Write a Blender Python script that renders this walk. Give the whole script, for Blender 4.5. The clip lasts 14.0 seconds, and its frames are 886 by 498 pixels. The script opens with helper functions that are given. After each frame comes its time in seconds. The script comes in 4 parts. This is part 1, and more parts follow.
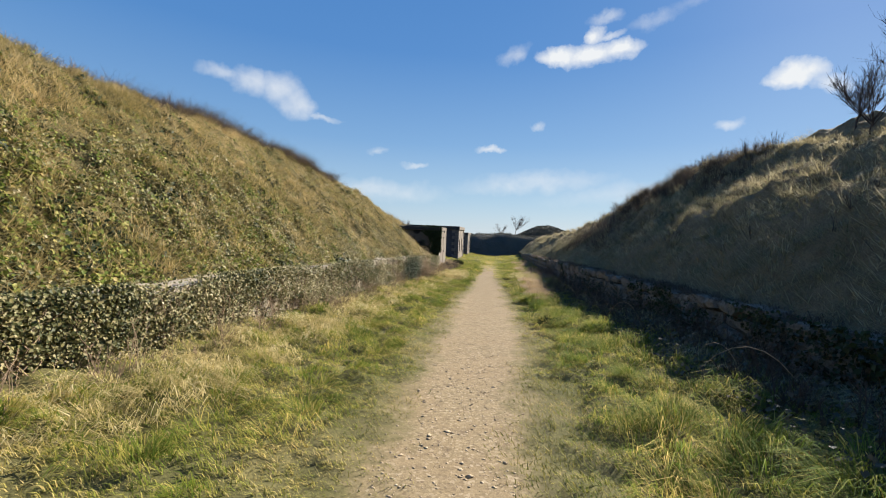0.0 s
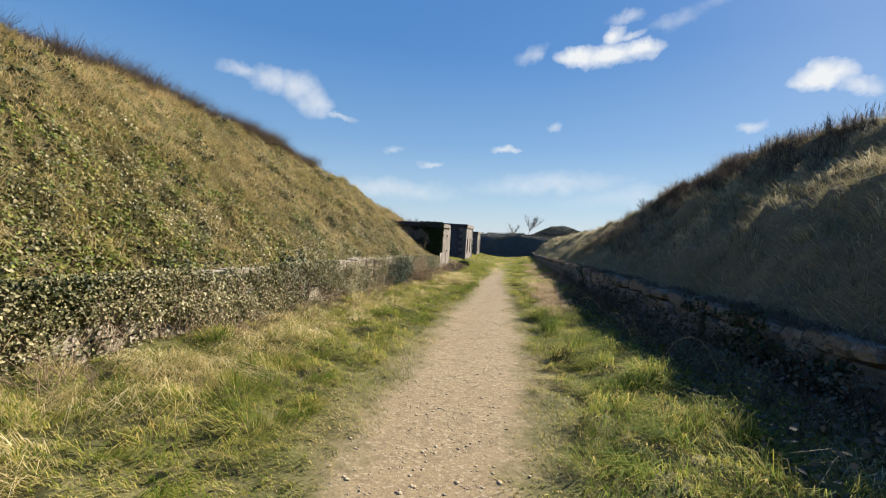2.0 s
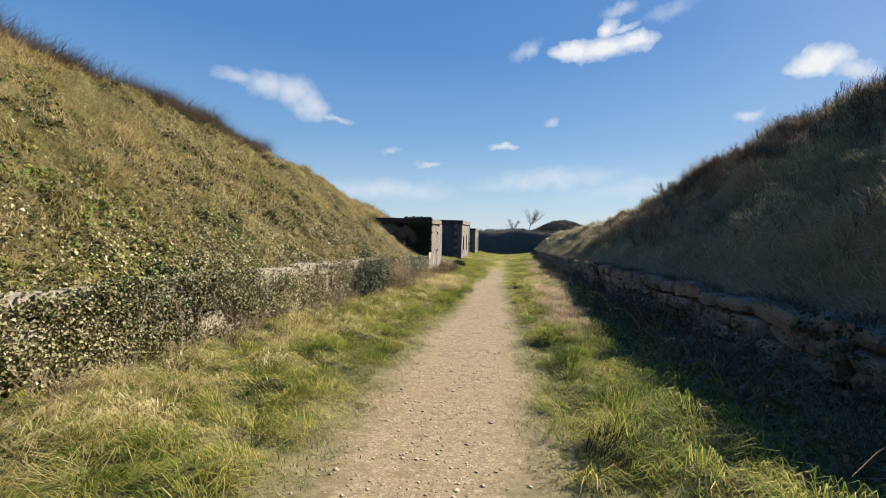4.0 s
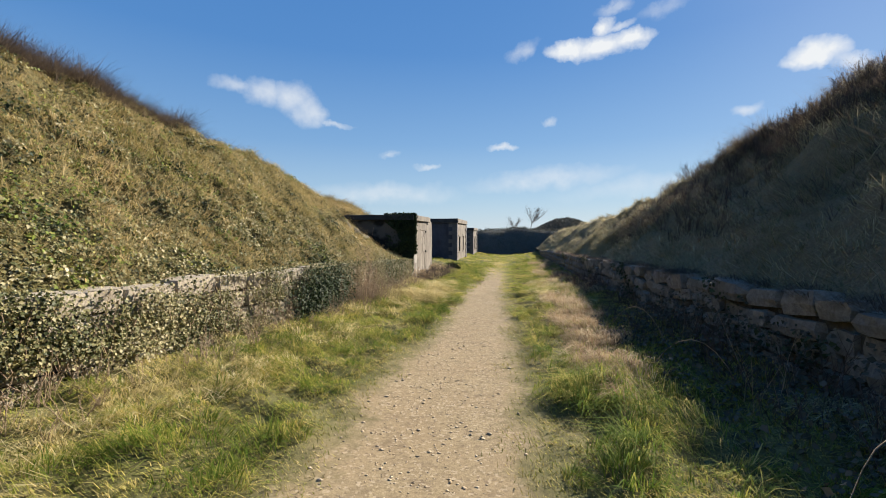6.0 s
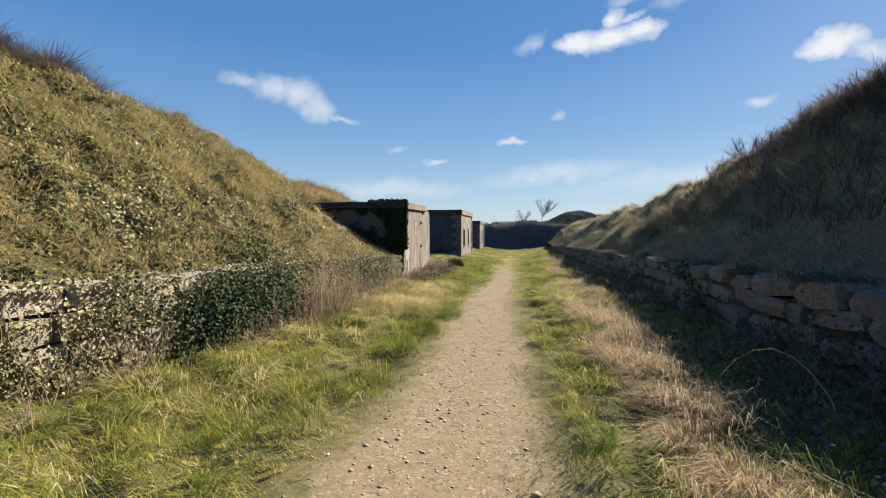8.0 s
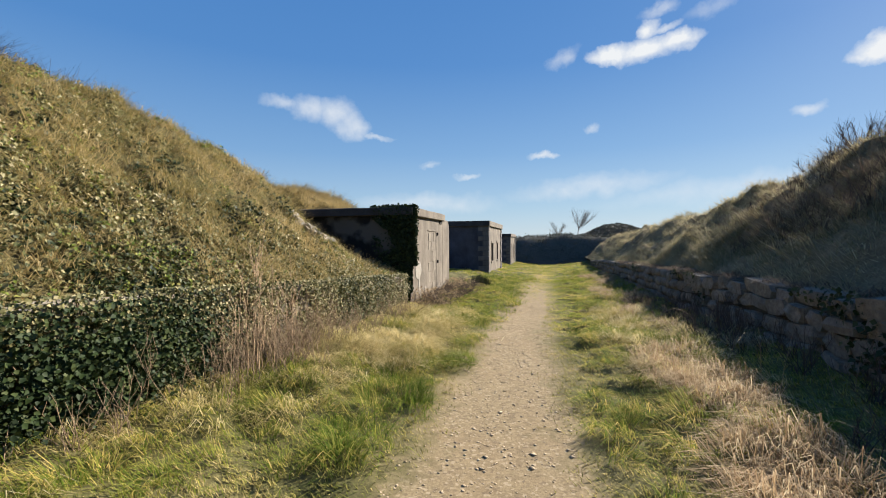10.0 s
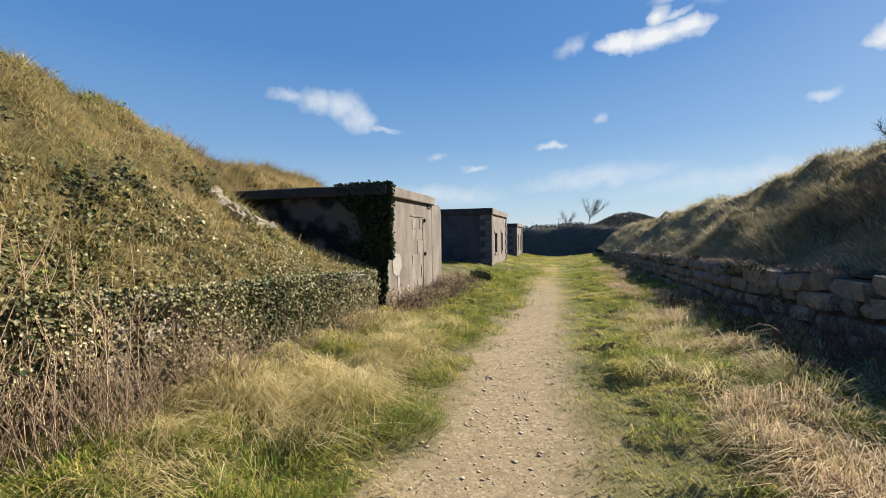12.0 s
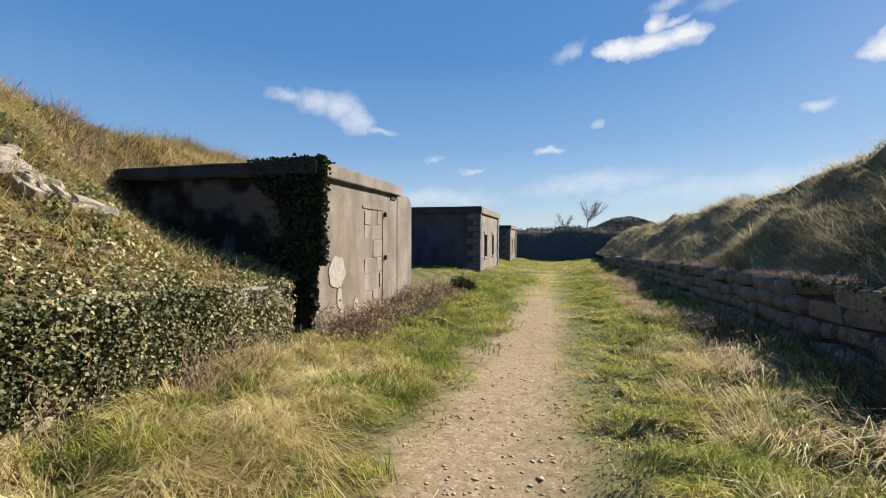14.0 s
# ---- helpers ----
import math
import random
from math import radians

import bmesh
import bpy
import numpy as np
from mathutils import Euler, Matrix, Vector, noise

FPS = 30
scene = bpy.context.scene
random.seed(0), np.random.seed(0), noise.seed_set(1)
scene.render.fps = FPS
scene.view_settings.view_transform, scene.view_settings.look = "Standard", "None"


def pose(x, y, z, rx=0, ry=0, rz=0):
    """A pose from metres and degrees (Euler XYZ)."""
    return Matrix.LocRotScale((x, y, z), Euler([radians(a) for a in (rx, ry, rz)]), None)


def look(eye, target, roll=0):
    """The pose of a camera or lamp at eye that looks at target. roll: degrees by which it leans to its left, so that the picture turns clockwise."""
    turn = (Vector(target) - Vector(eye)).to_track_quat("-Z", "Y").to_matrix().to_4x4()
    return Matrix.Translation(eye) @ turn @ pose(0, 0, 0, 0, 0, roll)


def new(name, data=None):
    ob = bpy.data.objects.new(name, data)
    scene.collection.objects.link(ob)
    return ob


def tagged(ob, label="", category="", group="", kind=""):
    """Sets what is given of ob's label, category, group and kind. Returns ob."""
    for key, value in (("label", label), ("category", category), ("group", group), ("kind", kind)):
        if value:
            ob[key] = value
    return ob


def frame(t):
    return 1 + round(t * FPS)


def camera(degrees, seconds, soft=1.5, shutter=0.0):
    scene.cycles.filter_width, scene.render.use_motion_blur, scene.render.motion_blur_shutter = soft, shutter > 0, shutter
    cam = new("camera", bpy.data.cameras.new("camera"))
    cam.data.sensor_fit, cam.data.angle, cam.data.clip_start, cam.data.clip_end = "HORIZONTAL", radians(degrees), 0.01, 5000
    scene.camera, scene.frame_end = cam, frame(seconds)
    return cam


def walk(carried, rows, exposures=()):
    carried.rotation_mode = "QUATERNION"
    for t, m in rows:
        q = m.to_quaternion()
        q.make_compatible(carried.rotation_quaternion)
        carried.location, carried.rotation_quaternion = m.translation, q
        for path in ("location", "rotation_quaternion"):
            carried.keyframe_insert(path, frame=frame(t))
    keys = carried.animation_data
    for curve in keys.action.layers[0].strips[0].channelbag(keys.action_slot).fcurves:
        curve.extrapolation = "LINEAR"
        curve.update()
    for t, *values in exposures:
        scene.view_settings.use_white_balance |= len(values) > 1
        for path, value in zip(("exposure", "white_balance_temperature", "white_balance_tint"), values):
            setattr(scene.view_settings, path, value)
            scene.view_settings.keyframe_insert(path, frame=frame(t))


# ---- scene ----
cam = camera(92.3, 14.0, soft=1.0)
METRES, EYE, TILT, LEAN, TURN = 19.0, 1.5, 3.5, 0.0, 7.0
ROWS = [
    (0.0, 0.0, 0.0, 0.0, 0.25, -5.69, -2.5),
    (0.5, 0.0096, 0.0382, -0.0021, 0.74, -5.45, -2.52),
    (1.0, 0.0162, 0.075, -0.0072, 1.31, -5.39, -2.93),
    (1.5, 0.0241, 0.1121, -0.0107, 1.79, -5.6, -3.35),
    (2.0, 0.0311, 0.148, -0.0135, 2.16, -5.85, -3.42),
    (2.5, 0.037, 0.1848, -0.0197, 2.26, -6.06, -3.02),
    (3.0, 0.0425, 0.2231, -0.0225, 2.15, -6.2, -2.37),
    (5.5, 0.0712, 0.4139, -0.0418, 2.2, -5.57, -0.43),
    (6.0, 0.0764, 0.4533, -0.0468, 2.14, -5.66, 0.07),
    (6.5, 0.0791, 0.493, -0.0515, 1.98, -5.95, 0.38),
    (7.0, 0.0826, 0.5315, -0.0564, 1.88, -6.26, 0.63),
    (7.5, 0.0858, 0.5692, -0.0593, 2.25, -6.45, 0.56),
    (8.0, 0.0885, 0.6049, -0.0633, 3.19, -6.32, 0.3),
    (10.5, 0.1016, 0.7664, -0.0785, 8.0, -4.14, 0.9),
    (11.0, 0.1039, 0.796, -0.0821, 8.2, -4.46, 1.06),
    (11.5, 0.1074, 0.8262, -0.0855, 8.35, -4.92, 1.23),
    (12.0, 0.1093, 0.8572, -0.0884, 8.48, -5.37, 1.24),
    (12.5, 0.1125, 0.8902, -0.0913, 8.38, -5.65, 1.21),
    (13.0, 0.1154, 0.9226, -0.0945, 8.25, -5.59, 0.91),
    (13.5, 0.1192, 0.9549, -0.0963, 8.02, -5.34, 0.52),
    (14.0, 0.1215, 0.986, -0.1002, 8.0, -5.03, 0.27),
]
walk(cam, [(t, pose(0, 0, EYE, TILT, LEAN, TURN) @ pose(METRES * x, METRES * y, METRES * z, 90 + pitch, roll, yaw)) for t, x, y, z, yaw, pitch, roll in ROWS])

# ---- light ----
SUN_AZ, SUN_EL = 37.0, 28.0          # degrees clockwise from +y, and above the horizon
sun_way = Vector((math.sin(radians(SUN_AZ)) * math.cos(radians(SUN_EL)), math.cos(radians(SUN_AZ)) * math.cos(radians(SUN_EL)), math.sin(radians(SUN_EL))))
sun = new("sun", bpy.data.lights.new("sun", "SUN"))
sun.data.energy, sun.data.angle, sun.data.color = 5.0, radians(0.55), (1.0, 0.92, 0.8)
scene.view_settings.exposure = 1.3
sun.matrix_world = look(sun_way * 60, (0, 0, 0))

world = bpy.data.worlds.new("sky")
scene.world = world
world.use_nodes = True


def node(nt, kind, ins=None, **props):
    n = nt.nodes.new(kind)
    if "data_type" in props:
        n.data_type, n.blend_type = props["data_type"], props["blend_type"]
    if "operation" in props:
        n.operation = props["operation"]
    if "use_clamp" in props:
        n.use_clamp = props["use_clamp"]
    if "feature" in props:
        n.feature = props["feature"]
    for k, v in (ins or {}).items():
        if isinstance(v, bpy.types.NodeSocket):
            nt.links.new(v, n.inputs[k])
        else:
            n.inputs[k].default_value = v
    return n


def math_node(nt, op, a, b=0.0, clamp=False):
    return node(nt, "ShaderNodeMath", {0: a, 1: b}, operation=op, use_clamp=clamp).outputs[0]


def mix_col(nt, fac, a, b, blend="MIX"):
    n = node(nt, "ShaderNodeMix", data_type="RGBA", blend_type=blend)
    for k, v in ((0, fac), (6, a), (7, b)):
        if isinstance(v, bpy.types.NodeSocket):
            nt.links.new(v, n.inputs[k])
        else:
            n.inputs[k].default_value = v if k == 0 else (*v, 1.0)
    return n.outputs[2]


def ramp(nt, fac, stops):
    n = node(nt, "ShaderNodeValToRGB", {0: fac})
    els = n.color_ramp.elements
    while len(els) < len(stops):
        els.new(0.5)
    for e, (p, c) in zip(els, stops):
        e.position, e.color = p, (*c, 1.0) if len(c) == 3 else c
    return n.outputs[0]


def grey(v):
    return (v, v, v)


def build_sky():
    nt = world.node_tree
    out, bg = nt.nodes["World Output"], nt.nodes["Background"]
    sky = nt.nodes.new("ShaderNodeTexSky")
    sky.sky_type, sky.sun_disc, sky.sun_elevation, sky.sun_rotation = "NISHITA", False, radians(SUN_EL), radians(SUN_AZ)
    sky.air_density, sky.dust_density, sky.ozone_density = 1.0, 0.35, 3.0
    way = node(nt, "ShaderNodeTexCoord").outputs["Generated"]
    soft = node(nt, "ShaderNodeTexNoise", {"Vector": way, "Scale": 14.0, "Detail": 8.0, "Roughness": 0.6}).outputs["Color"]
    bent = node(nt, "ShaderNodeVectorMath", {0: soft, 1: (0.5, 0.5, 0.5)}, operation="SUBTRACT").outputs[0]
    bent = node(nt, "ShaderNodeVectorMath", {0: bent, 3: 0.06}, operation="SCALE").outputs[0]
    way2 = node(nt, "ShaderNodeVectorMath", {0: way, 1: bent}, operation="ADD").outputs[0]
    total = None
    # fair-weather clouds: azimuth, elevation, half width, half height, tilt, strength
    for az, el, w, h, tilt, k in CLOUDS:
        a, e = radians(az), radians(el)
        c = Vector((math.sin(a) * math.cos(e), math.cos(a) * math.cos(e), math.sin(e)))
        right = Vector((math.cos(a), -math.sin(a), 0))
        up = right.cross(c)
        ct, st = math.cos(radians(tilt)), math.sin(radians(tilt))
        u, v = right * ct + up * st, up * ct - right * st
        du = node(nt, "ShaderNodeVectorMath", {0: way2, 1: u / radians(w)}, operation="DOT_PRODUCT").outputs["Value"]
        dv = node(nt, "ShaderNodeVectorMath", {0: way2, 1: v / radians(h)}, operation="DOT_PRODUCT").outputs["Value"]
        du = math_node(nt, "SUBTRACT", du, c.dot(u) / radians(w))
        dv = math_node(nt, "SUBTRACT", dv, c.dot(v) / radians(h))
        front = node(nt, "ShaderNodeVectorMath", {0: way, 1: c}, operation="DOT_PRODUCT").outputs["Value"]
        r = math_node(nt, "SQRT", math_node(nt, "ADD", math_node(nt, "MULTIPLY", du, du), math_node(nt, "MULTIPLY", dv, dv)))
        m = math_node(nt, "MULTIPLY", math_node(nt, "SUBTRACT", 1.25, r, True), k)
        m = math_node(nt, "MULTIPLY", m, math_node(nt, "GREATER_THAN", front, 0.5))
        total = m if total is None else math_node(nt, "MAXIMUM", total, m)
    fine = node(nt, "ShaderNodeTexNoise", {"Vector": way, "Scale": 26.0, "Detail": 6.0, "Roughness": 0.6}).outputs["Fac"]
    total = math_node(nt, "ADD", total, math_node(nt, "MULTIPLY", math_node(nt, "SUBTRACT", fine, 0.5), math_node(nt, "MULTIPLY", total, 1.4)), True)
    cover = ramp(nt, total, [(0.04, grey(0)), (0.3, grey(0.42)), (0.85, grey(1))])
    # a hazy spring sky: the physical sky evened out towards its usual fade from pale horizon to deep blue
    high = node(nt, "ShaderNodeSeparateXYZ", {0: way}).outputs[2]
    fade = ramp(nt, high, [(0.0, (1.9, 2.35, 2.75)), (0.08, (1.35, 2.0, 2.65)), (0.2, (0.72, 1.42, 2.45)), (0.38, (0.3, 0.92, 2.15)), (0.7, (0.16, 0.68, 1.9))])
    sky_col = mix_col(nt, 0.93, sky.outputs[0], fade)
    nt.links.new(mix_col(nt, cover, sky_col, (3.3, 3.4, 3.5)), bg.inputs["Color"])
    bg.inputs["Strength"].default_value = 0.107


CLOUDS = [
    (7.2, 22.1, 2.6, 1.1, 4, 1.0), (10.4, 22.0, 3.4, 1.25, 2, 1.0), (14.0, 22.5, 2.6, 1.1, 8, 1.0), (11.0, 24.2, 1.2, 1.1, 20, 0.9), (12.4, 24.0, 2.4, 0.5, 12, 0.5), (12.0, 25.9, 2.2, 0.7, 10, 0.28), (17.8, 25.2, 2.6, 0.9, 12, 0.2), (1.4, 22.5, 1.9, 1.0, 25, 0.3), (22.5, 26.4, 3.6, 1.0, 14, 0.13),
    (31.6, 17.5, 2.4, 1.25, 10, 1.0), (34.2, 16.3, 2.0, 0.8, -18, 0.55), (30.2, 16.9, 1.2, 0.7, 0, 0.7),
    (-35.0, 17.2, 2.4, 0.9, -6, 0.34), (-31.4, 16.6, 2.8, 1.6, -8, 0.4), (-28.2, 16.5, 2.4, 1.9, 6, 0.47), (-26.6, 15.2, 2.3, 1.9, -18, 0.49), (-23.4, 13.9, 2.4, 0.45, -6, 0.36),
    (-1.2, 11.1, 1.9, 0.5, 3, 0.55), (-11.0, 8.8, 1.5, 0.45, -5, 0.34), (4.6, 13.9, 0.9, 0.5, 0, 0.3), (26.0, 13.2, 1.5, 0.75, -5, 0.42), (-16.3, 10.1, 1.6, 0.45, 0, 0.24),
    (-17.0, 5.2, 10.0, 1.6, 0, 0.28), (24.0, 6.0, 18.0, 1.8, 3, 0.26), (4.0, 7.0, 10.0, 1.5, 4, 0.28),
]
build_sky()


# ---- materials ----
def surface(name, rough=0.85, spec=0.3):
    m = bpy.data.materials.new(name)
    m.use_nodes = True
    nt = m.node_tree
    b = nt.nodes["Principled BSDF"]
    b.inputs["Roughness"].default_value, b.inputs["Specular IOR Level"].default_value = rough, spec
    return m, nt, b


def place(nt):
    return node(nt, "ShaderNodeNewGeometry").outputs["Position"]


def noise_tex(nt, vec, scale, detail=4.0, rough=0.55, out="Fac"):
    return node(nt, "ShaderNodeTexNoise", {"Vector": vec, "Scale": scale, "Detail": detail, "Roughness": rough}).outputs[out]


def bump(nt, b, height, strength, dist):
    n = node(nt, "ShaderNodeBump", {"Height": height, "Strength": strength, "Distance": dist})
    nt.links.new(n.outputs[0], b.inputs["Normal"])


def leafy(name, stops, patch_scale=0.9, patch=0.45, rough=0.8, through_light=0.4, spec=0.08):
    """Thin blades or leaves: each island takes its own tint, shifted by broad patches."""
    m, nt, b = surface(name, rough, spec)
    rnd = node(nt, "ShaderNodeNewGeometry").outputs["Random Per Island"]
    big = noise_tex(nt, place(nt), patch_scale, 3.0)
    big = math_node(nt, "MULTIPLY", math_node(nt, "SUBTRACT", big, 0.5), patch * 4)
    fac = math_node(nt, "ADD", math_node(nt, "ADD", math_node(nt, "MULTIPLY", rnd, 1 - patch * 0.5), patch * 0.25), big, True)
    col = ramp(nt, fac, stops)
    nt.links.new(col, b.inputs["Base Color"])
    if through_light:
        tr = node(nt, "ShaderNodeBsdfTranslucent", {"Color": col})
        mx = node(nt, "ShaderNodeMixShader", {0: through_light, 1: b.outputs[0], 2: tr.outputs[0]})
        nt.links.new(mx.outputs[0], nt.nodes["Material Output"].inputs["Surface"])
    return m


# the footpath: its middle and its half width along the ditch
PATH_MIDDLE = [(0, -0.24), (4, -0.23), (9, -0.2), (14, -0.26), (17, -0.24), (21, -0.47), (26, -0.46), (31, -0.6), (39, -0.52), (50, -0.4)]
PATH_HALF = [(0, 0.42), (4, 0.46), (6, 0.62), (9, 0.72), (14, 0.66), (16.5, 0.55), (20, 0.48), (22, 0.46), (26, 0.54), (31, 0.6), (39, 0.55), (50, 0.4)]


def make_ground_mat():
    m, nt, b = surface("turf_and_gravel", 0.95, 0.15)
    p = place(nt)
    xyz = node(nt, "ShaderNodeSeparateXYZ", {0: p}).outputs
    n1 = noise_tex(nt, p, 1.3, 5.0)
    n2 = noise_tex(nt, p, 9.0, 6.0, 0.65)
    n3 = noise_tex(nt, p, 55.0, 4.0, 0.7)
    grass = mix_col(nt, ramp(nt, n1, [(0.38, grey(0)), (0.62, grey(1))]), (0.125, 0.125, 0.038), (0.21, 0.18, 0.072))
    grass = mix_col(nt, ramp(nt, n2, [(0.4, grey(0)), (0.7, grey(1))]), grass, (0.1, 0.09, 0.035))
    grass = mix_col(nt, ramp(nt, n3, [(0.38, grey(0.8)), (0.6, grey(0))]), grass, (0.05, 0.045, 0.018))
    stone = mix_col(nt, ramp(nt, n3, [(0.3, grey(0)), (0.68, grey(1))]), (0.165, 0.12, 0.066), (0.34, 0.262, 0.15))
    stone = mix_col(nt, ramp(nt, n1, [(0.42, grey(0)), (0.66, grey(0.55))]), stone, (0.26, 0.187, 0.105))
    stone = mix_col(nt, ramp(nt, n2, [(0.5, grey(0)), (0.68, grey(0.6))]), stone, (0.14, 0.1, 0.06))
    bits = node(nt, "ShaderNodeTexVoronoi", {"Vector": node(nt, "ShaderNodeVectorMath", {0: p, 1: node(nt, "ShaderNodeVectorMath", {0: noise_tex(nt, p, 30.0, 2.0, 0.5, "Color"), 3: 0.006}, operation="SCALE").outputs[0]}, operation="ADD").outputs[0], "Scale": 46.0, "Randomness": 1.0}, feature="F1").outputs
    tint = node(nt, "ShaderNodeSeparateColor", {0: bits["Color"]}).outputs[0]
    stone = mix_col(nt, ramp(nt, tint, [(0.0, grey(0.65)), (0.16, grey(0.0))]), stone, (0.14, 0.1, 0.066))
    stone = mix_col(nt, ramp(nt, tint, [(0.82, grey(0.0)), (0.97, grey(0.5))]), stone, (0.46, 0.37, 0.25))
    # the trodden path: it wanders a little, frays at the edges and thins towards its far end
    along = math_node(nt, "DIVIDE", xyz[1], 50.0, True)
    middle = ramp(nt, along, [(y / 50.0, grey(1.0 + c)) for y, c in PATH_MIDDLE])
    off = math_node(nt, "ABSOLUTE", math_node(nt, "SUBTRACT", math_node(nt, "ADD", xyz[0], 1.0), middle))
    half = ramp(nt, along, [(y / 50.0, grey(w)) for y, w in PATH_HALF])
    off = math_node(nt, "ADD", math_node(nt, "SUBTRACT", off, half), 0.6)
    fray = math_node(nt, "ADD", math_node(nt, "MULTIPLY", math_node(nt, "SUBTRACT", noise_tex(nt, p, 1.6, 3.0), 0.5), 0.9),
                     math_node(nt, "MULTIPLY", math_node(nt, "SUBTRACT", n2, 0.5), 0.75))
    far = math_node(nt, "MULTIPLY", math_node(nt, "SUBTRACT", xyz[1], 27.0), 0.018, False)
    edge = math_node(nt, "ADD", math_node(nt, "ADD", off, fray), math_node(nt, "MAXIMUM", far, 0.0))
    path = ramp(nt, edge, [(0.45, grey(1)), (0.78, grey(0))])
    worn = ramp(nt, edge, [(0.6, grey(0.75)), (1.05, grey(0))])
    col = mix_col(nt, worn, grass, (0.19, 0.15, 0.075))
    col = mix_col(nt, path, col, stone)
    nt.links.new(col, b.inputs["Base Color"])
    bump(nt, b, math_node(nt, "ADD", math_node(nt, "MULTIPLY", n2, 0.6), math_node(nt, "MULTIPLY", n3, 0.4)), 0.4, 0.02)
    return m


def make_bank_mat(name, a, c, d):
    m, nt, b = surface(name, 0.97, 0.1)
    p = place(nt)
    n1, n2, n3 = noise_tex(nt, p, 0.9, 5.0), noise_tex(nt, p, 6.0, 6.0, 0.65), noise_tex(nt, p, 38.0, 5.0, 0.7)
    col = mix_col(nt, ramp(nt, n1, [(0.36, grey(0)), (0.62, grey(1))]), a, c)
    col = mix_col(nt, ramp(nt, n2, [(0.45, grey(0)), (0.7, grey(0.8))]), col, d)
    col = mix_col(nt, ramp(nt, n3, [(0.35, grey(0.6)), (0.6, grey(0))]), col, tuple(v * 0.45 for v in d))
    nt.links.new(col, b.inputs["Base Color"])
    bump(nt, b, math_node(nt, "ADD", n2, math_node(nt, "MULTIPLY", n3, 0.4)), 1.0, 0.08)
    return m


def make_stone_mat(name, pale, dark, lichen, vary=0.35):
    m, nt, b = surface(name, 0.95, 0.08)
    p = place(nt)
    rnd = node(nt, "ShaderNodeObjectInfo").outputs["Random"]
    n1, n2, n3 = noise_tex(nt, p, 2.4, 5.0), noise_tex(nt, p, 17.0, 6.0, 0.65), noise_tex(nt, p, 70.0, 3.0, 0.6)
    col = mix_col(nt, ramp(nt, n2, [(0.34, grey(0)), (0.66, grey(1))]), dark, pale)
    col = mix_col(nt, math_node(nt, "MULTIPLY", rnd, vary), col, dark)
    col = mix_col(nt, ramp(nt, n1, [(0.52, grey(0)), (0.66, grey(0.7))]), col, lichen)
    col = mix_col(nt, ramp(nt, n3, [(0.3, grey(0.45)), (0.45, grey(0))]), col, tuple(v * 0.4 for v in dark))
    nt.links.new(col, b.inputs["Base Color"])
    bump(nt, b, math_node(nt, "ADD", n2, math_node(nt, "MULTIPLY", n3, 0.3)), 0.75, 0.02)
    return m


def make_concrete_mat(name, pale, dark, streak):
    m, nt, b = surface(name, 0.9, 0.2)
    p = place(nt)
    long = node(nt, "ShaderNodeMapping", {"Vector": p, "Scale": (1.5, 1.5, 0.3)}).outputs[0]
    n1, n2, n3 = noise_tex(nt, p, 1.6, 5.0), noise_tex(nt, long, 1.7, 5.0, 0.6), noise_tex(nt, p, 45.0, 5.0, 0.65)
    col = mix_col(nt, ramp(nt, n1, [(0.36, grey(0)), (0.64, grey(1))]), pale, dark)
    col = mix_col(nt, ramp(nt, n2, [(0.46, grey(0)), (0.7, grey(0.6))]), col, streak)
    col = mix_col(nt, ramp(nt, n3, [(0.32, grey(0.5)), (0.5, grey(0))]), col, tuple(v * 0.5 for v in dark))
    nt.links.new(col, b.inputs["Base Color"])
    bump(nt, b, math_node(nt, "ADD", math_node(nt, "MULTIPLY", n1, 0.6), math_node(nt, "MULTIPLY", n3, 0.4)), 0.5, 0.02)
    return m


def make_plain_mat(name, a, c, scale=12.0, rough=0.9):
    m, nt, b = surface(name, rough, 0.2)
    n1 = noise_tex(nt, place(nt), scale, 5.0, 0.65)
    nt.links.new(mix_col(nt, ramp(nt, n1, [(0.35, grey(0)), (0.65, grey(1))]), a, c), b.inputs["Base Color"])
    bump(nt, b, n1, 0.5, 0.02)
    return m


M_GROUND = make_ground_mat()
M_BANK_L = make_bank_mat("dry_bank", (0.2, 0.165, 0.075), (0.12, 0.115, 0.042), (0.1, 0.072, 0.036))
M_BANK_R = make_bank_mat("rough_bank", (0.33, 0.25, 0.15), (0.26, 0.21, 0.12), (0.18, 0.13, 0.085))
M_FAR = make_bank_mat("scrub_bank", (0.1, 0.105, 0.085), (0.135, 0.125, 0.105), (0.075, 0.072, 0.066))
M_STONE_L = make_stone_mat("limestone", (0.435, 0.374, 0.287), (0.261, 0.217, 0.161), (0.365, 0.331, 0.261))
# darker copy of the limestone: the east wall's shade is put into its colour
M_STONE_R = make_stone_mat("shade_dark_limestone", (0.299, 0.257, 0.209), (0.150, 0.128, 0.104), (0.115, 0.107, 0.083), 0.5)
M_JOINT = make_plain_mat("earth_joint", (0.05, 0.04, 0.028), (0.1, 0.08, 0.055))
M_ROCK = make_stone_mat("pale_rock", (0.335, 0.302, 0.253), (0.216, 0.184, 0.140), (0.270, 0.248, 0.216))
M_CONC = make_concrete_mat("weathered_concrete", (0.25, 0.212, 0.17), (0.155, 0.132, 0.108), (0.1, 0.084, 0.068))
# darker copies of the concrete: the shade of the end walls is in the colour
M_CONC_D = make_concrete_mat("shade_dark_concrete", (0.062, 0.061, 0.065), (0.037, 0.037, 0.041), (0.019, 0.018, 0.022))
